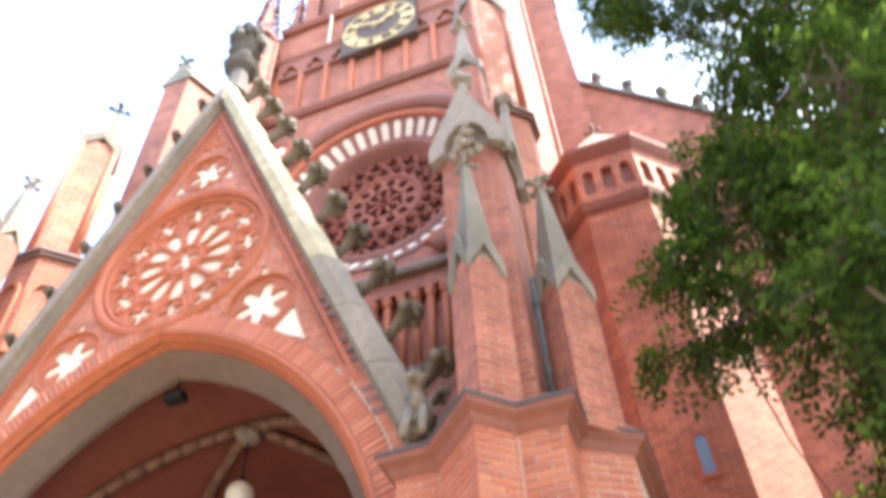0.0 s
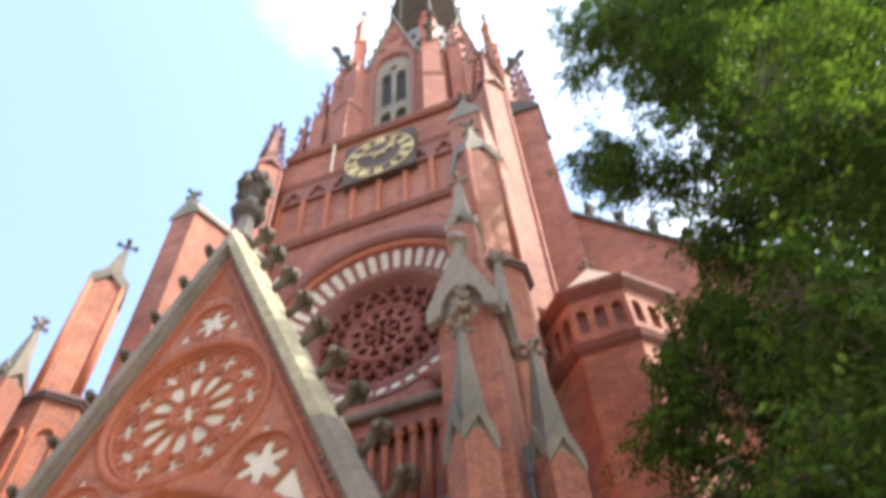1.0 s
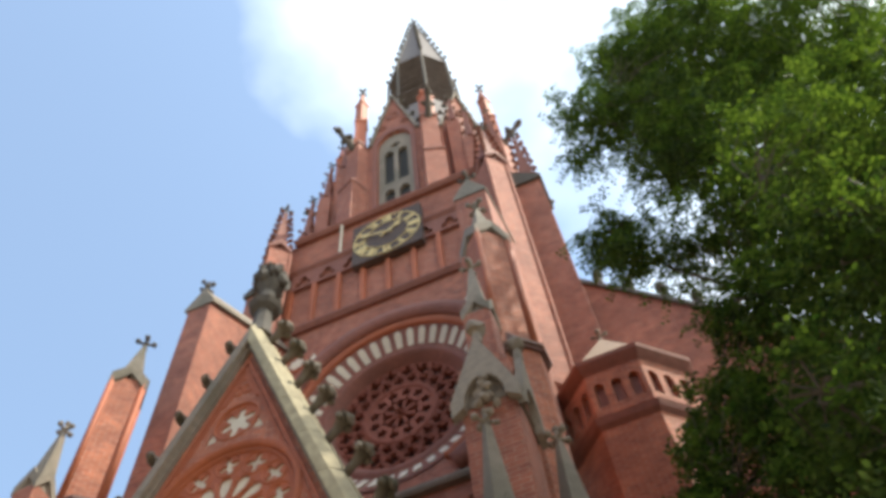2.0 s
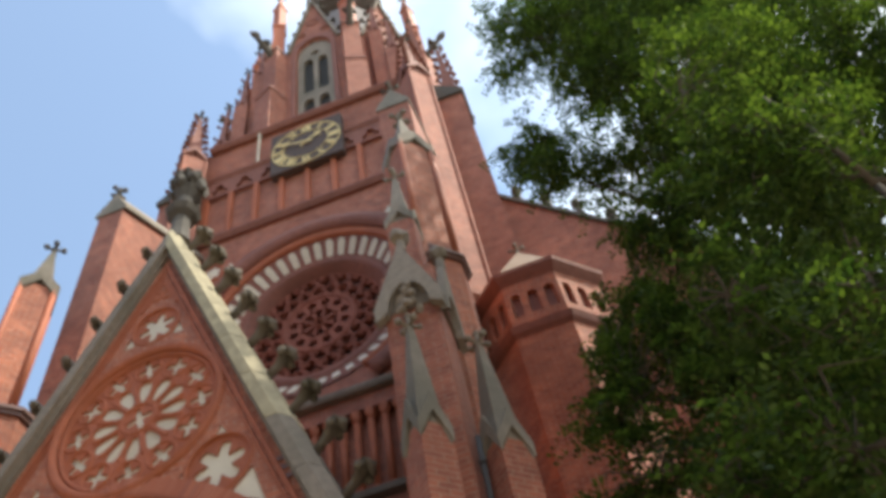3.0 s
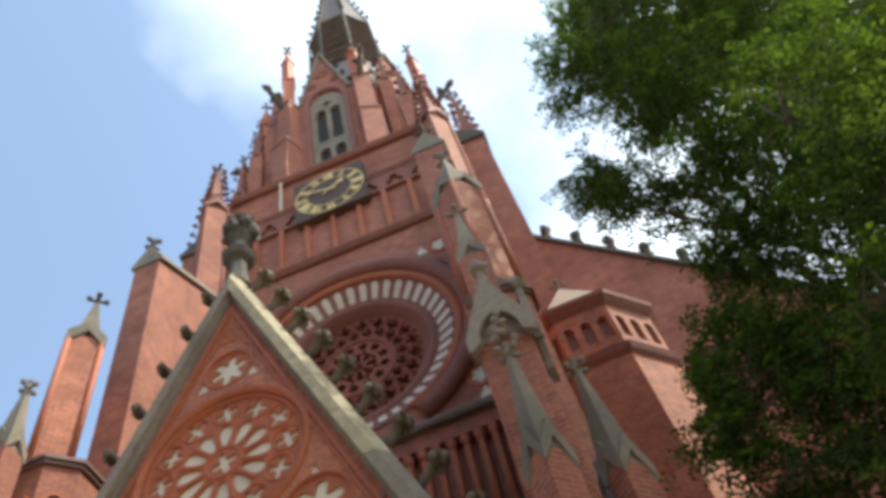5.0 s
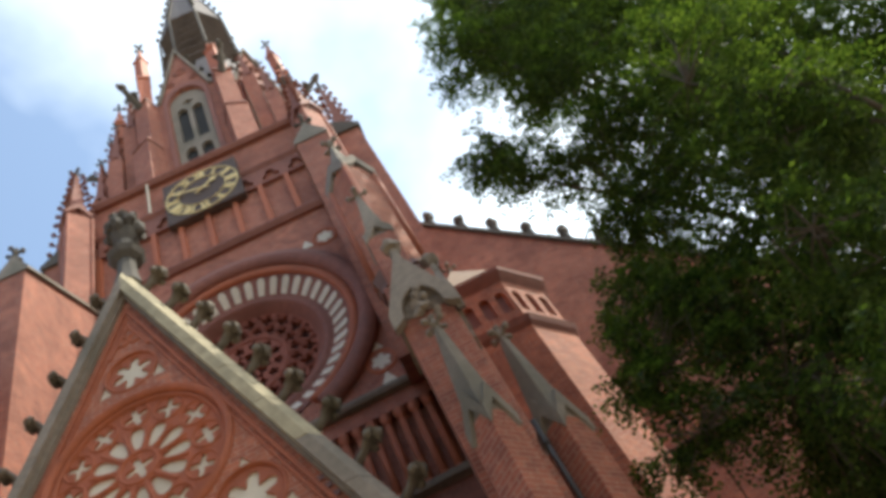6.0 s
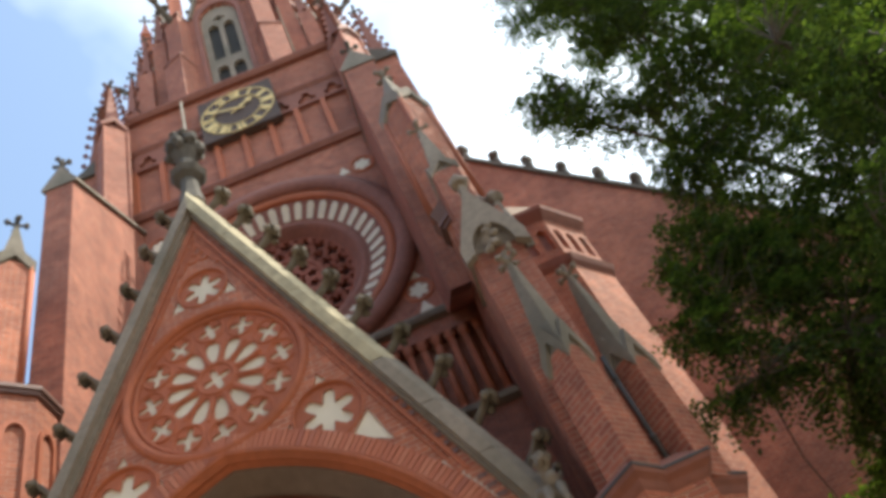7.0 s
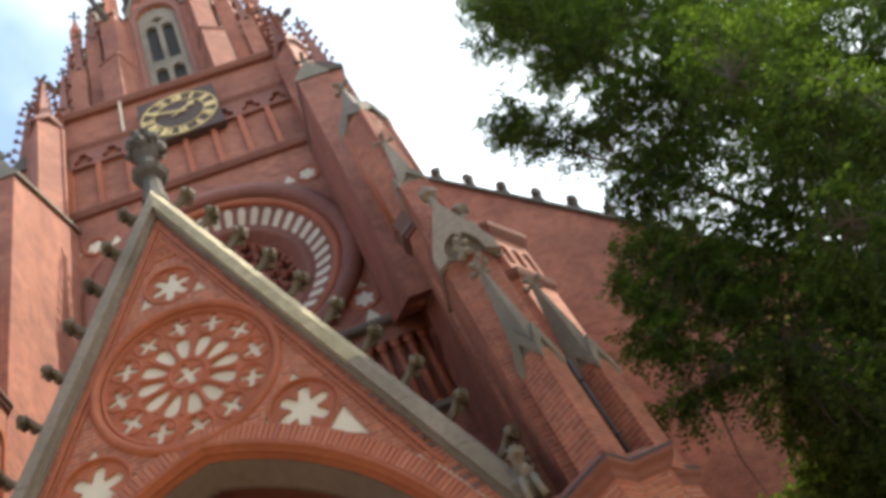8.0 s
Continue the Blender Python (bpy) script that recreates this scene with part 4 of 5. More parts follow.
part("conductor_rod", bm, PLASTER, tower, "pale metal rod")
# belfry octagon
BC, BA = 12.0, 4.7
bm = bmesh.new()
oct_r = BA / math.cos(math.pi / 8)
prism(bm, ngon(0, BC, oct_r - 0.4, 8, math.pi / 8), 30.9, 40.4)
part("belfry_core", bm, BRICK_TOWER, tower)
bm = bmesh.new()
box(bm, -4.9, 4.9, TY + 0.5, 18, 30.6, 30.95)
part("tower_deck", bm, LEAD, tower)
for k in (-2, -1, 0, 1, 2):
    a = -math.pi / 2 + math.pi / 4 * k
    d, e, up = Vector((math.cos(a), math.sin(a), 0)), Vector((-math.sin(a), math.cos(a), 0)), Vector((0, 0, 1))
    def place(x, y, z):
        return Vector((0, BC, 0)) + d * (BA - y) + e * x + up * z
    def turned(bm):
        for v in bm.verts:
            v.co = place(v.co.x, v.co.y, v.co.z)
        return bm
    W = 1.95
    lancet = lambda cx, w, z0, z1: [(cx - w, z0), (cx + w, z0), (cx + w, z1 - 1.5 * w)] + [(cx + w * math.cos(u), z1 - 1.5 * w + 1.5 * w * math.sin(u)) for u in [math.pi * j / 10 for j in range(1, 10)]] + [(cx - w, z1 - 1.5 * w)]
    bm = bmesh.new()
    pierced(bm, [(-W, 30.9), (W, 30.9), (W, 40.6), (1.32, 40.6), (0, 46.6), (-1.32, 40.6), (-W, 40.6)], [lancet(0, 0.92, 31.9, 41.2)], 0.0, 0.34)
    face = part("belfry_face", turned(bm), BRICK_TOWER, tower)
    bm = bmesh.new()
    pierced(bm, lancet(0, 0.915, 31.91, 41.19), [lancet(-0.37, 0.26, 35.7, 39.3), lancet(0.37, 0.26, 35.7, 39.3), lancet(-0.37, 0.26, 32.1, 35.0), lancet(0.37, 0.26, 32.1, 35.0), foils(0, 39.9, 0.3, 4)], 0.12, 0.3)
    part("window_tracery", turned(bm), STONE, face, "pale stone window tracery")
    bm = bmesh.new()
    pierced(bm, lancet(0, 1.16, 31.6, 41.75), [lancet(0, 0.94, 31.8, 41.3)], -0.09, 0.02)
    part("window_surround", turned(bm), TERRA_DARK, face)
    bm = bmesh.new()
    ring(bm, 0, 43.6, 0.26, 0.4, -0.08, 0.03, 20, 0.03)
    part("gable_roundel", turned(bm), TERRA_DARK, face)
    for q in (-0.62, 0.62):
        bm = bmesh.new()
        ring(bm, q, 42.35, 0.16, 0.26, -0.07, 0.03, 16, 0.03)
        part("gable_roundel", turned(bm), TERRA_DARK, face)
    bm = bmesh.new()
    slab(bm, lancet(0, 0.915, 31.91, 41.19), 0.31, 0.335)
    part("louvre_panel", turned(bm), VOID, face)
    bm = bmesh.new()
    for q in (1, -1):
        slab(bm, [(q * 1.42, 40.5), (0, 46.95), (0, 46.45), (q * 1.26, 40.5)], -0.16, 0.5)
    part("gable_coping", turned(bm), STONE, face)
    for q in (1, -1):
        for i in range(4):
            f = 0.18 + 0.2 * i
            bm = bmesh.new()
            crocket(bm, (q * 1.42 * (1 - f), 0.1, 40.5 + 6.4 * f), (q * 0.9, 0, 0.4), 0.26)
            part("crocket", turned(bm), STONE_DARK, face)
for k in range(8):
    a = -math.pi / 2 + math.pi / 4 * (k + 0.5)
    if math.sin(a) > 0.5:
        continue
    d = Vector((math.cos(a), math.sin(a), 0))
    def turn_to(bm, r):
        m = Matrix.Translation(Vector((0, BC, 0)) + d * r) @ Matrix.Rotation(a + math.pi / 2, 4, "Z")
        bmesh.ops.transform(bm, matrix=m, verts=bm.verts)
        return bm
    bm = bmesh.new()
    box(bm, -0.48, 0.48, -0.75, 0.8, 30.9, 35.5)
    loft(bm, [[(-0.48, -0.75, 35.5), (0.48, -0.75, 35.5), (0.48, 0.8, 35.5), (-0.48, 0.8, 35.5)], [(-0.42, -0.45, 36.2), (0.42, -0.45, 36.2), (0.42, 0.8, 36.2), (-0.42, 0.8, 36.2)]])
    box(bm, -0.42, 0.42, -0.45, 0.8, 36.2, 40.4)
    bt = part("belfry_buttress", turn_to(bm, oct_r), BRICK_TOWER, tower)
    for half, front, z0, z1 in ((0.52, -0.8, 35.42, 35.56), (0.47, -0.52, 40.4, 40.6)):
        bm = bmesh.new()
        box(bm, -half, half, front, 0.8, z0, z1)
        part("offset_course", turn_to(bm, oct_r), TERRA_DARK, bt)
    bm = bmesh.new()
    prism(bm, ngon(0, 0.0, 0.42, 4, 0), 40.6, 44.2)
    prism(bm, ngon(0, 0.0, 0.5, 4, 0), 44.2, 44.4)
    # the front one on the sunny side has lost its upper stage
    top = 0.0 if d.x > 0 and d.y < -0.8 else 2.6
    prism(bm, ngon(0, 0.0, 0.36, 4, math.pi / 4), 44.4, 44.6 + top)
    prism(bm, ngon(0, 0.0, 0.44, 4, math.pi / 4), 44.6 + top, 44.8 + top)
    cone_on(bm, ngon(0, 0.0, 0.36, 4, math.pi / 4), 44.8 + top, (0, 0.0, 45.4 + 1.65 * top))
    part("belfry_pinnacle", turn_to(bm, oct_r), TERRA, bt)
    bm = bmesh.new()
    finial(bm, (0, 0.0, 45.3 + 1.65 * top), 0.4 if top else 0.2)
    part("finial", turn_to(bm, oct_r), STONE_DARK, bt)
    bm = bmesh.new()
    lean(bm, (0, -0.3, 40.2), (0, -1.4, 40.9), 0.2, 0.13)
    blob(bm, (0, -1.5, 41.0), 0.22, 2, 0.5, (0.8, 1.3, 0.9))
    blob(bm, (0, -0.9, 40.9), 0.2, 2, 0.6, (1.6, 1.0, 0.6))
    part("gargoyle", turn_to(bm, oct_r), STONE_DARK, bt)
# small pinnacles that stand on the tower's corners beside the belfry
for s in (1, -1):
    for cx, cy, z0, z1 in ((3.1, 7.9, 40.2, 44.2), (3.8, 7.7, 37.0, 41.2), (4.5, 7.5, 33.4, 37.4), (4.75, 9.0, 38.6, 43.0), (5.0, 10.6, 36.0, 40.4)):
        bm = bmesh.new()
        prism(bm, ngon(s * cx, cy, 0.46, 4, math.pi / 4), 30.9, z0)
        part("corner_pier", bm, BRICK_TOWER, tower)
        spirelet(tower, s * cx, cy, z0, z1, 0.42, math.pi / 4, TERRA_DARK, 0.3, 3, STONE_DARK)

# spire
SX = 0.5
bm = bmesh.new()
prism(bm, ngon(SX, BC, 3.6, 8, math.pi / 8), 40.4, 50.0, ngon(SX, BC, 2.9, 8, math.pi / 8))
part("spire_foot", bm, SLATE, tower)
bm = bmesh.new()
prism(bm, ngon(SX, BC, 2.5, 8, math.pi / 8), 50.0, 60.5, ngon(SX, BC, 1.85, 8, math.pi / 8))
spire = part("spire_lantern", bm, VOID, tower)
for i in range(6):
    z = 51.0 + 1.65 * i
    r = 2.62 - 0.8 * (z - 50) / 12 + 0.18
    bm = bmesh.new()
    loft(bm, [[(x, y, z) for x, y in ngon(SX, BC, r + 0.25, 8, math.pi / 8)], [(x, y, z + 0.12) for x, y in ngon(SX, BC, r + 0.22, 8, math.pi / 8)], [(x, y, z + 1.0) for x, y in ngon(SX, BC, r - 0.25, 8, math.pi / 8)]])
    part("louvre", bm, SLATE, spire)
bm = bmesh.new()
cone_on(bm, ngon(SX, BC, 2.5, 8, math.pi / 8), 60.5, (SX, BC, 79.0))
cap = part("spire_cap", bm, SLATE, spire)
for k in range(8):
    a = math.pi / 8 + math.pi / 4 * k
    bm = bmesh.new()
    lean(bm, (SX + 2.7 * math.cos(a), BC + 2.7 * math.sin(a), 50), (SX + 2.52 * math.cos(a), BC + 2.52 * math.sin(a), 60.5), 0.12, 0.1)
    lean(bm, (SX + 2.52 * math.cos(a), BC + 2.52 * math.sin(a), 60.5), (SX, BC, 79), 0.1, 0.06)
    part("spire_rib", bm, STONE_DARK, spire)
for k in (4, 5, 6, 7, 0):
    a = math.pi / 8 + math.pi / 4 * k
    for i in range(9):
        f = 0.06 + 0.1 * i
        bm = bmesh.new()
        crocket(bm, (SX + 2.5 * (1 - f) * math.cos(a), BC + 2.5 * (1 - f) * math.sin(a), 60.5 + 18.5 * f), (math.cos(a), math.sin(a), 0), 0.28)
        part("crocket", bm, STONE_DARK, cap)
bm = bmesh.new()
finial(bm, (SX, BC, 78.8), 0.55)
part("finial", bm, STONE_DARK, cap)

# ---- stair turret ----
turret = thing("stair_turret", "eight-sided brick stair turret with small arched windows and pointed roof", "church turret", (6.1, 6.29, 0))
UX, UY, UR = 6.02, 6.2, 1.63
bm = bmesh.new()
prism(bm, ngon(UX, UY, UR, 8, math.pi / 8), 0, 13.85)
shaft = part("turret_shaft", bm, BRICK, turret)
bm = bmesh.new()
loft(bm, [[(x, y, z) for x, y in ngon(UX, UY, UR + g, 8, math.pi / 8)] for z, g in ((13.7, 0.0), (13.8, 0.1), (13.95, 0.16), (14.03, 0.02))])
part("lower_cornice", bm, TERRA_DARK, turret)
bm = bmesh.new()
prism(bm, ngon(UX, UY, UR - 0.14, 8, math.pi / 8), 14.0, 15.5)
part("turret_core", bm, TERRA_DARK, turret)
for k in range(8):
    a = -math.pi / 2 + math.pi / 4 * k
    ap = UR * math.cos(math.pi / 8)
    d, e = Vector((math.cos(a), math.sin(a), 0)), Vector((-math.sin(a), math.cos(a), 0))
    hw = UR * math.sin(math.pi / 8) - 0.002
    bm = bmesh.new()
    arches = [[(x - 0.12, 14.35), (x + 0.12, 14.35)] + [(x + 0.12 * math.cos(u), 14.95 + 0.13 * math.sin(u)) for u in [math.pi * j / 8 for j in range(9)]] for x in (-0.4, 0, 0.4)]
    pierced(bm, [(-hw, 14.0), (hw, 14.0), (hw, 15.45), (-hw, 15.45)], arches, 0.0, 0.14)
    for v in bm.verts:
        v.co = Vector((UX, UY, 0)) + d * (ap - v.co.y) + e * v.co.x * (1 - v.co.y / ap) + Vector((0, 0, v.co.z))
    part("window_face", bm, BRICK, turret)
bm = bmesh.new()
loft(bm, [[(x, y, z) for x, y in ngon(UX, UY, UR + g, 8, math.pi / 8)] for z, g in ((15.4, 0.0), (15.5, 0.1), (15.62, 0.2), (15.72, 0.22))])
part("upper_cornice", bm, TERRA_DARK, turret)
bm = bmesh.new()
cone_on(bm, ngon(UX, UY, UR + 0.12, 8, math.pi / 8), 15.722, (UX, UY, 18.3))
part("turret_roof", bm, ROOF_STONE, turret, "buff stone pyramid roof")
bm = bmesh.new()
finial(bm, (UX, UY, 18.3), 0.28)
part("finial", bm, STONE, turret)
fy = UY - UR * math.cos(math.pi / 8)
bm = bmesh.new()
sill, head, sx = 7.72, 8.28, 6.14
frame_pts = lambda w, z0: [(sx - w, z0), (sx + w, z0), (sx + w, head)] + [(sx + w * math.cos(u), head + w * math.sin(u)) for u in [math.pi * j / 8 for j in range(1, 8)]] + [(sx - w, head)]
pierced(bm, frame_pts(0.15, sill - 0.07), [frame_pts(0.09, sill)], fy - 0.035, fy + 0.05)
slit = part("slit_window", bm, TERRA, turret)
bm = bmesh.new()
slab(bm, frame_pts(0.088, sill + 0.002), fy - 0.012, fy - 0.004)
part("pane", bm, GLASS, slit, "bluish window pane")

# ---- nave behind the tower ----
nave = thing("church_nave", "red brick church nave with raking gable wall and small finials", "church", (0, 20, 0))
NA, NK = 30.3, 1.135
bm = bmesh.new()
slab(bm, [(-16, 0), (16, 0), (16, NA - NK * 16), (0, NA), (-16, NA - NK * 16)], 7.9, 8.6)
part("gable_end", bm, BRICK_TOWER, nave)
bm = bmesh.new()
for s in (1, -1):
    slab(bm, [(s * 0.01, NA - 0.1), (s * 16.2, NA - NK * 16.2 - 0.1), (s * 16.2, NA - NK * 16.2 + 0.12), (s * 0.01, NA + 0.12)], 7.8, 8.7)
part("gable_coping", bm, STONE_DARK, nave)
for s in (1, -1):
    for i in range(9):
        x = 6.66 + 0.8 * i
        bm = bmesh.new()
        blob(bm, (s * x, 7.95, NA - NK * x + 0.72), 0.2, 2, 0.4, (0.9, 0.9, 1.2))
        lean(bm, (s * x, 7.95, NA - NK * x), (s * x, 7.95, NA - NK * x + 0.66), 0.13, 0.1)
        part("gable_knob", bm, STONE_DARK, nave)
bm = bmesh.new()
for s in (1, -1):
    loft(bm, [[(s * 0.0, y, NA - 0.6), (s * 15.8, y, NA - 0.6 - NK * 15.8), (s * 15.8, y, NA - 0.9 - NK * 15.8), (0, y, NA - 0.9)] for y in (8.6, 45)])
part("nave_roof", bm, ROOF, nave)
bm = bmesh.new()
box(bm, 15.2, 15.8, 8.6, 45, 0, 11.2)
box(bm, -15.8, -15.2, 8.6, 45, 0, 11.2)
box(bm, -15.8, 15.8, 44.4, 45, 0, 11.2)
part("nave_walls", bm, BRICK_TOWER, nave)


# ---- trees ----
def tree(label, base, limbs, clumps, seed, per=1.0, leaf=0.09):
    """A tapered trunk, bent limbs, and a crown of many small leaves hung in sprays."""
    rng = np.random.default_rng(seed)
    t = thing("broadleaf_tree", label, "tree", base, "trees")
    for n_limb, (path, r0, r1) in enumerate(limbs):
        bm = bmesh.new()
        n = len(path)
        for i in range(n - 1):
            ra, rb = r0 + (r1 - r0) * i / (n - 1), r0 + (r1 - r0) * (i + 1) / (n - 1)
            a, b = np.array(path[i]), np.array(path[i + 1])
            mid = (a + b) / 2 + rng.normal(0, 0.08, 3)
            lean(bm, a, mid, ra, (ra + rb) / 2, 8)
            lean(bm, mid, b, (ra + rb) / 2, rb, 8)
            blob(bm, path[i + 1], rb, 1, 0.1)
        part("limb" if n_limb else "trunk", bm, BARK, t, smooth=True)
    knots = np.array([p for path, *_ in limbs[1:] for p in path[1:]])
    bm = bmesh.new()
    for cx, cy, cz, r in clumps:
        c = np.array((cx, cy, cz))
        k = knots[np.argmin(((knots - c) ** 2).sum(1))]
        mid = (k + c) / 2 + rng.normal(0, 0.15, 3)
        lean(bm, k, mid, 0.014, 0.01, 4)
        lean(bm, mid, c, 0.01, 0.004, 4)
    tagged(part("twig_work", bm, BARK, t), kind="stuff")
    # sprays: many leaves in two ranks along a drooping stalk
    unit = lambda v: v / np.maximum(np.linalg.norm(v, axis=-1, keepdims=True), 1e-6)
    cl = np.array(clumps)
    counts = np.maximum(8, (70 * cl[:, 3] ** 2 * per)).astype(int)
    idx = np.repeat(np.arange(len(cl)), counts)
    m = len(idx)
    d = unit(rng.normal(0, 1, (m, 3)))
    c = cl[idx, :3] + d * (cl[idx, 3] * rng.random(m) ** 0.4)[:, None] * np.array((1, 1, 0.7))
    out = unit(d + np.array((0, 0, -0.35)) + rng.normal(0, 0.4, (m, 3)))
    side = unit(np.cross(out, np.array((0.1, 0.2, 1.0))))
    ln = 0.25 + 0.3 * rng.random(m)
    J = 13
    f = np.linspace(0, 1, J)
    root = c[:, None] + out[:, None] * (ln[:, None] * (f - 0.5))[..., None]
    root[..., 2] -= 0.14 * f ** 2
    alt = np.where(np.arange(J) % 2, 1.0, -1.0)
    w = unit(side[:, None] * alt[None, :, None] + out[:, None] * 0.45 + rng.normal(0, 0.16, (m, J, 3)))
    flat = unit(np.cross(side, out) + rng.normal(0, 0.25, (m, 3)))
    up = unit(np.cross(w, flat[:, None] + rng.normal(0, 0.3, (m, J, 3))))
    s = (leaf * (0.7 + 0.6 * rng.random((m, J))))[..., None]
    quad = np.stack([root, root + w * s * 0.5 + up * s * 0.27, root + w * s, root + w * s * 0.5 - up * s * 0.27], 2).reshape(-1, 3)
    me = bpy.data.meshes.new("crown")
    nq = len(quad) // 4
    me.vertices.add(len(quad))
    me.vertices.foreach_set("co", quad.astype(np.float32).ravel())
    me.loops.add(len(quad))
    me.loops.foreach_set("vertex_index", np.arange(len(quad), dtype=np.int32))
    me.polygons.add(nq)
    me.polygons.foreach_set("loop_start", np.arange(0, len(quad), 4, dtype=np.int32))
    me.update(calc_edges=True)
    me.materials.append(LEAF)
    ob = new("crown", me)
    ob.parent = t
    ob.location = -Vector(base)
    ob["label"] = "dense fine green foliage with gaps of sky"
    return t


def crown(seed, boxes):
    """Clumps spread through a few loose volumes: middle, half sizes, count, clump size."""
    rng = random.Random(seed)
    out = []
    for (cx, cy, cz), (sx, sy, sz), n, r in boxes:
        for _ in range(n):
            while True:
                u, v, w = (rng.uniform(-1, 1) for _ in range(3))
                if u * u + v * v + w * w < 1:
                    break
            out.append((cx + u * sx, cy + v * sy, cz + w * sz, r * rng.uniform(0.6, 1.2)))
    return out


tree("tall broadleaf tree with dense dark green crown beside the church", (11.6, 0.8, 0),
     [([(11.6, 0.8, 0), (11.5, 0.8, 3.0), (11.2, 0.9, 6.0), (11.2, 1.0, 10.0), (11.3, 1.1, 14.0), (11.4, 1.2, 18.5)], 0.3, 0.04),
      ([(11.2, 0.9, 6.0), (9.8, 1.0, 7.2), (8.2, 0.9, 7.8), (6.8, 0.7, 8.0)], 0.1, 0.02),
      ([(11.2, 0.95, 8.0), (9.9, 1.2, 9.8), (8.6, 1.0, 11.6), (7.0, 0.7, 13.8)], 0.09, 0.02),
      ([(11.2, 1.0, 10.0), (10.2, 0.7, 12.6), (9.0, 0.0, 14.4), (7.6, -0.8, 15.9)], 0.09, 0.02),
      ([(11.3, 1.05, 12.0), (10.6, 1.3, 15.0), (9.6, 1.5, 19.0)], 0.08, 0.02),
      ([(11.2, 0.9, 7.0), (9.6, 0.3, 7.0), (7.8, 0.4, 6.9), (6.6, 0.6, 6.9)], 0.08, 0.02),
      ([(11.2, 1.0, 9.0), (12.2, 0.6, 12.0), (12.9, 0.4, 16.0)], 0.1, 0.02),
      ([(11.3, 1.0, 7.5), (13.2, 0.8, 10.0), (15.2, 0.6, 13.0)], 0.12, 0.03),
      ([(11.4, 0.8, 4.5), (12.6, -1.2, 7.0), (13.8, -2.8, 10.0)], 0.1, 0.03),
      ([(11.3, 0.9, 5.0), (11.0, 2.6, 6.0), (10.8, 4.2, 6.8)], 0.09, 0.02),
      ([(11.3, 0.9, 5.5), (10.6, -0.8, 6.6), (9.6, -1.8, 7.6)], 0.08, 0.02)],
     crown(3, [((6.75, 0.6, 14.0), (0.6, 0.6, 0.5), 22, 0.34), ((7.5, 0.6, 13.1), (0.75, 0.7, 0.7), 24, 0.42), ((7.4, -0.9, 15.8), (0.8, 0.7, 1.1), 28, 0.42),
                ((8.7, -0.4, 15.4), (1.2, 0.9, 1.6), 40, 0.55), ((8.8, 0.8, 12.7), (1.1, 0.9, 1.1), 36, 0.52), ((8.4, 0.9, 11.0), (0.9, 0.8, 0.8), 30, 0.46),
                ((7.3, 0.9, 9.5), (0.75, 0.7, 0.7), 26, 0.4), ((6.55, 0.7, 8.1), (0.6, 0.6, 0.5), 20, 0.34), ((8.0, 0.8, 8.6), (1.2, 0.9, 1.1), 44, 0.52),
                ((6.6, 0.7, 6.95), (0.8, 0.6, 0.45), 20, 0.34), ((8.0, 0.5, 6.9), (1.1, 0.8, 0.9), 34, 0.48), ((8.2, 0.3, 5.4), (1.2, 0.8, 0.8), 22, 0.42),
                ((10.0, 1.4, 17.6), (1.7, 1.2, 2.2), 34, 0.7), ((10.5, 1.2, 13.4), (2.0, 1.2, 2.2), 46, 0.75), ((10.0, 0.8, 9.8), (1.9, 1.3, 2.2), 56, 0.75),
                ((12.4, 0.6, 15.5), (1.9, 1.5, 3.0), 34, 0.9), ((9.6, 0.3, 6.8), (1.6, 1.0, 1.4), 40, 0.65), ((12.0, 0.3, 10.5), (2.0, 1.6, 2.8), 50, 0.9),
                ((9.6, -1.2, 9.4), (1.2, 0.8, 2.0), 34, 0.55), ((10.2, 1.5, 22.0), (1.6, 1.2, 2.4), 24, 0.7), ((11.9, 1.2, 20.5), (2.0, 1.5, 2.8), 22, 0.9),
                # clumps beyond y 3 or x 13 are mostly added to shade wall and ground
                ((10.8, 0.6, 4.6), (2.4, 1.4, 1.8), 70, 0.75), ((15.6, 0.5, 13.0), (2.2, 2.5, 5.5), 70, 1.1),
                ((9.6, -0.6, 13.0), (1.3, 1.0, 1.8), 30, 0.6), ((11.4, 4.4, 7.2), (2.0, 1.6, 3.6), 70, 0.9),
                ((13.2, 1.6, 7.0), (2.0, 1.5, 3.4), 50, 0.9), ((11.0, -0.8, 12.0), (1.3, 1.0, 2.6), 30, 0.65), ((10.0, 6.2, 4.6), (1.9, 1.0, 3.2), 80, 0.8), ((13.2, -2.2, 9.8), (1.6, 1.2, 2.6), 44, 0.9), ((10.4, 3.4, 5.0), (1.9, 1.2, 2.4), 70, 0.75), ((8.9, 2.2, 5.5), (1.4, 1.0, 0.9), 60, 0.55), ((8.1, 1.7, 6.2), (0.7, 0.7, 0.5), 20, 0.4), ((8.3, -0.2, 14.4), (0.8, 0.7, 0.7), 26, 0.42), ((12.6, 3.6, 5.2), (2.6, 2.0, 3.6), 90, 1.0), ((15.4, 3.0, 6.0), (2.4, 2.6, 4.5), 70, 1.2),
                ((8.9, -0.6, 18.2), (1.1, 0.9, 1.6), 36, 0.55), ((10.4, -0.4, 18.5), (1.6, 1.1, 2.6), 50, 0.7), ((12.2, 0.0, 17.5), (1.8, 1.3, 2.8), 40, 0.85),
                ((9.1, 3.6, 5.2), (1.6, 1.0, 1.6), 80, 0.6), ((8.9, 5.0, 4.5), (1.3, 0.9, 2.2), 70, 0.6)]), 5, 0.7, 0.085)
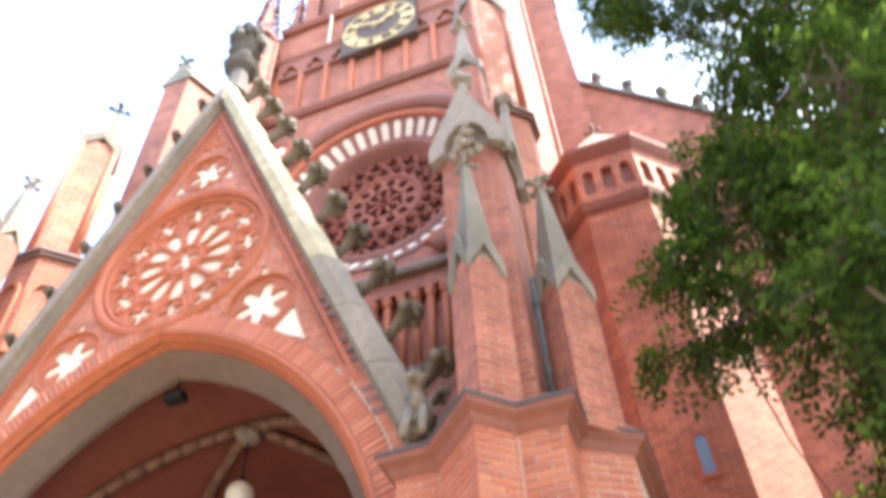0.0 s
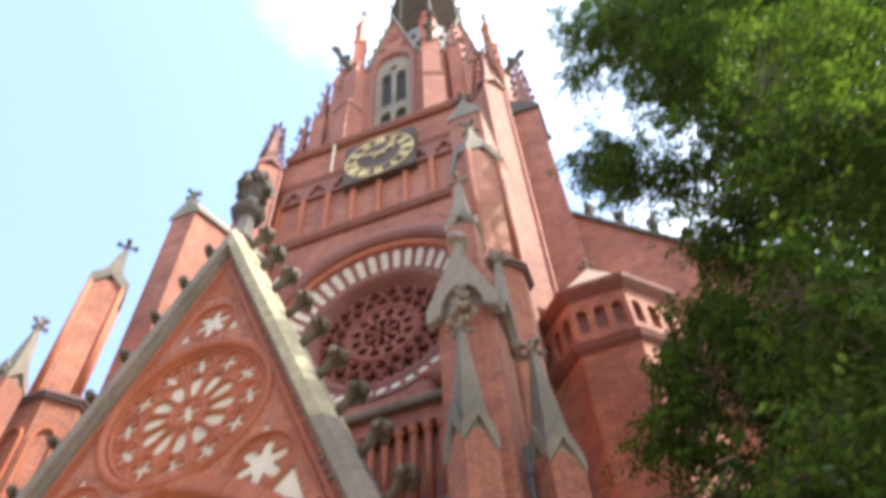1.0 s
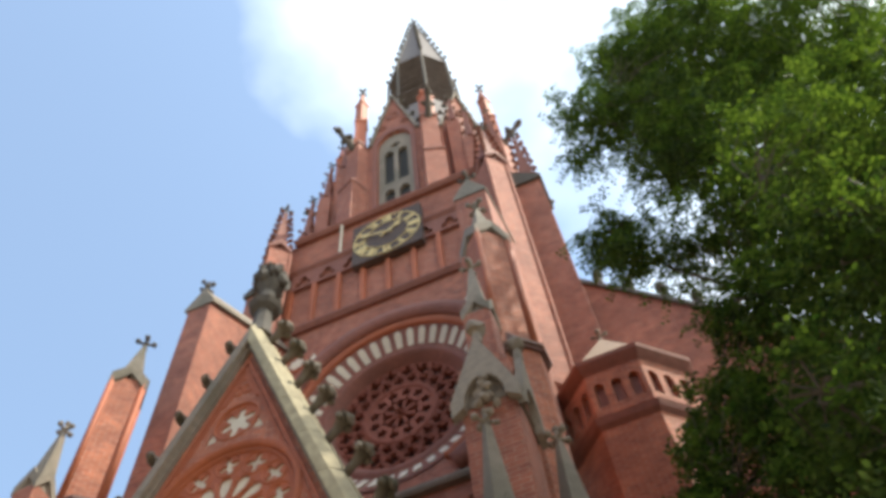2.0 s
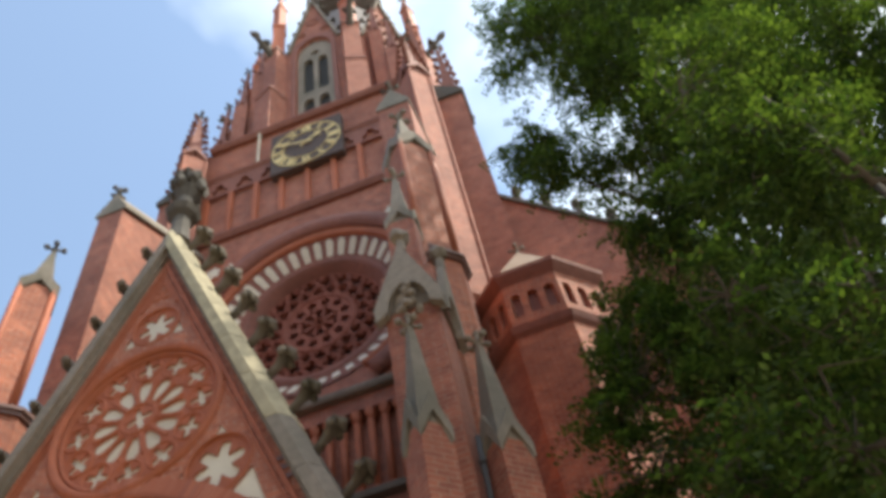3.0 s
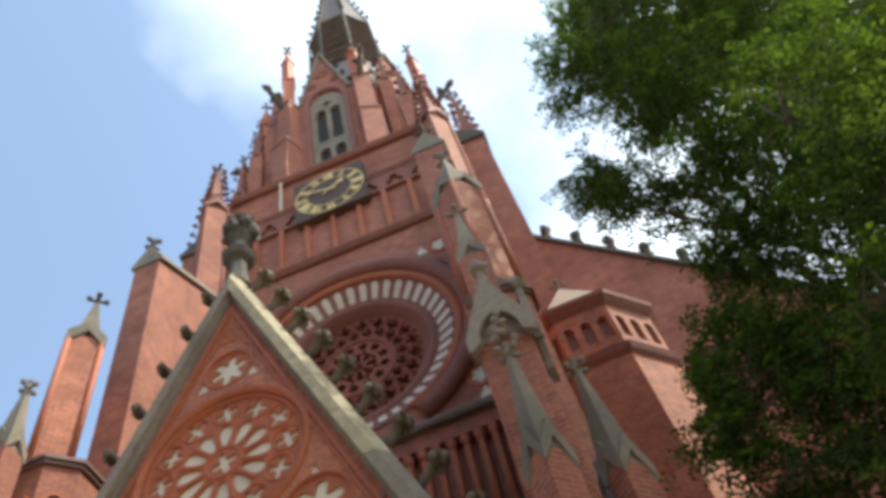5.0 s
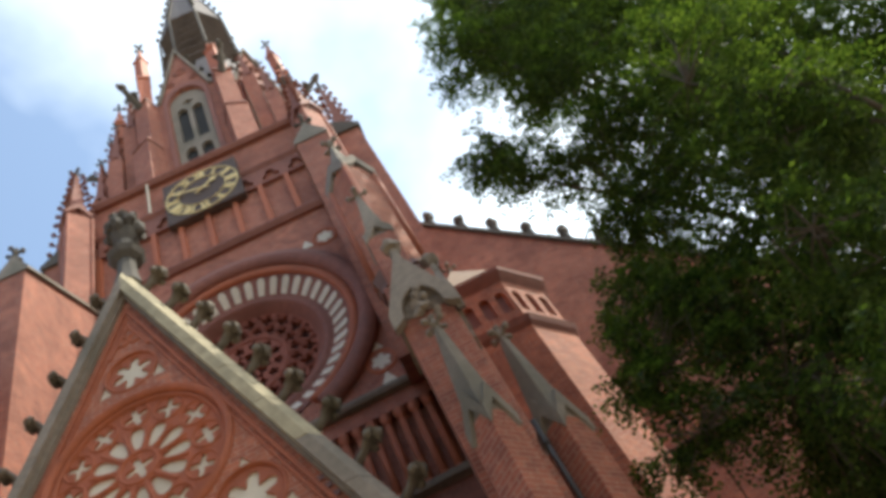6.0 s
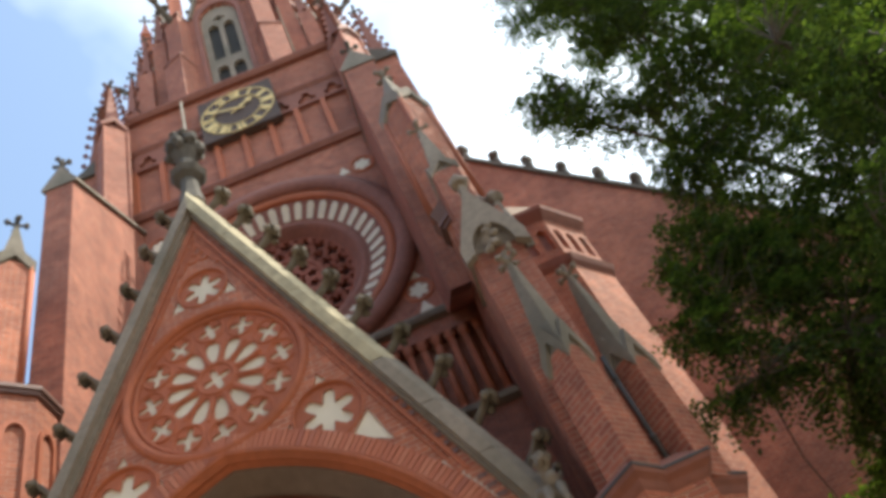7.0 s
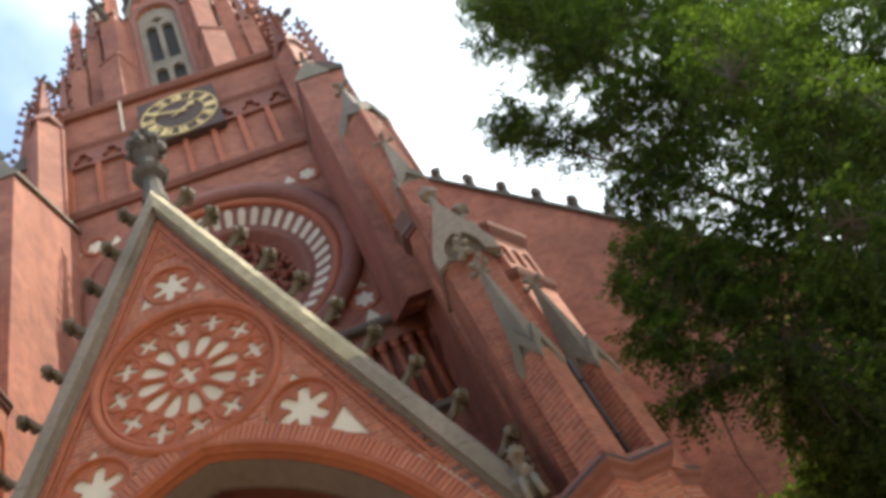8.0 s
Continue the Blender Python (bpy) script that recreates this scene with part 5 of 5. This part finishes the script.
tree("leafy young tree with green hanging sprays under the taller one", (9.4, -2.9, 0),
     [([(9.4, -2.9, 0), (9.3, -2.9, 2.5), (9.1, -2.8, 4.5), (9.0, -2.7, 6.6), (8.9, -2.6, 8.6)], 0.11, 0.012),
      ([(9.2, -2.85, 3.3), (8.4, -2.8, 4.0), (7.6, -2.7, 4.4), (6.9, -2.6, 4.5)], 0.04, 0.008),
      ([(9.1, -2.8, 4.8), (8.4, -2.7, 5.6), (7.5, -2.6, 6.1)], 0.035, 0.008),
      ([(9.1, -2.7, 6.6), (8.6, -2.5, 8.0), (8.3, -2.4, 9.2)], 0.035, 0.008),
      ([(9.2, -2.85, 2.7), (8.2, -2.9, 3.1), (7.2, -2.9, 3.3)], 0.035, 0.008)],
     crown(8, [((7.15, -2.6, 4.6), (0.5, 0.45, 0.45), 18, 0.3), ((7.7, -2.4, 6.1), (0.6, 0.5, 0.6), 20, 0.36), ((7.2, -2.8, 3.5), (0.6, 0.4, 0.4), 18, 0.3),
               ((8.6, -2.5, 7.7), (0.8, 0.6, 1.3), 46, 0.42), ((8.9, -2.3, 9.6), (0.8, 0.7, 1.1), 22, 0.5), ((8.3, -2.6, 5.0), (0.8, 0.6, 1.2), 34, 0.4)]), 9, 0.9, 0.075)


# ---- single bricks, nearest first ----
_meshes = {}


def brick_mesh(length, height=0.066, depth=0.03):
    key = (round(length, 3), height, depth)
    if key not in _meshes:
        bm = bmesh.new()
        g = 0.005
        loft(bm, [[(x, y, z) for x, z in ((q, q), (length - q, q), (length - q, height - q), (q, height - q))] for y, q in ((depth, 0.0), (g, 0.0), (0.0, g))])
        me = bpy.data.meshes.new("brick")
        bmesh.ops.recalc_face_normals(bm, faces=bm.faces)
        bm.to_mesh(me)
        bm.free()
        me.materials.append(FACE_BRICK)
        _meshes[key] = me
    return _meshes[key]


def lay(parent, mesh, place, turn):
    ob = new("brick", mesh)
    ob.parent = parent
    ob.matrix_basis = Matrix.Translation(-Vector(parent.location)) @ Matrix.Translation(place) @ turn
    return ob


rng = random.Random(4)
plan = pier_plan(1, 0.0)
for e in range(1, 7):
    (xa, ya), (xb, yb) = plan[e], plan[e + 1]
    d = Vector((xb - xa, yb - ya, 0))
    width = d.length
    d.normalize()
    turn = Matrix.Rotation(math.atan2(d.y, d.x), 4, "Z")
    for row in range(20):
        z = 3.91 + 0.0772 * row
        u = 0.0
        size = [0.242, 0.117][row % 2] if e % 2 else [0.117, 0.242][row % 2]
        while u < width - 0.03:
            ln = min(size, width - u)
            off = rng.uniform(-0.003, 0.003)
            lay(pier_right, brick_mesh(round(ln - 0.009, 3)), Vector((xa, ya, z + rng.uniform(-0.0015, 0.0015))) + d * u + Vector((d.y, -d.x, 0)) * (0.0 + off), turn)
            u += ln
            size = 0.242 if size < 0.2 or rng.random() < 0.5 else 0.117
mesh = brick_mesh(0.25, 0.066, 0.06)
for s in (1, -1):
    top = math.acos(-AX / (AR + 0.3))
    n = int(top * (AR + 0.16) / 0.0775)
    for i in range(n):
        a = top * (i + 0.3) / n
        r = AR + 0.055
        x, z = AX + r * math.cos(a), AZ + r * math.sin(a)
        m = Matrix.Rotation(-a, 4, "Y") if s > 0 else Matrix.Rotation(math.pi + a, 4, "Y")
        ob = lay(porch, mesh, Vector((s * x, -0.035 + rng.uniform(-0.003, 0.003), z)), m)

# coursed bricks of the spandrel beside the arch
z_low, z_high = 5.7, 7.25
edge = lambda z: AX + math.sqrt((AR + 0.315) ** 2 - (z - AZ) ** 2)
bm = bmesh.new()
zs = [z_low + (z_high - z_low) * i / 12 for i in range(13)]
slab(bm, [(edge(z), z) for z in zs] + [(rake(z, 0.7), z) for z in zs[::-1]], -0.008, 0.03)
part("spandrel_mortar", bm, MORTAR, porch)
for row in range(20):
    z = z_low + 0.004 + 0.0772 * row
    u, stop = edge(z) + 0.008, rake(z + 0.066, 0.7) - 0.006
    size = [0.242, 0.117][row % 2]
    while u < stop - 0.04:
        ln = min(size, stop - u)
        lay(porch, brick_mesh(round(ln - 0.009, 2)), Vector((u, -0.017 + rng.uniform(-0.002, 0.002), z)), Matrix.Identity(4))
        u += ln
        size = 0.242 if size < 0.2 or rng.random() < 0.6 else 0.117
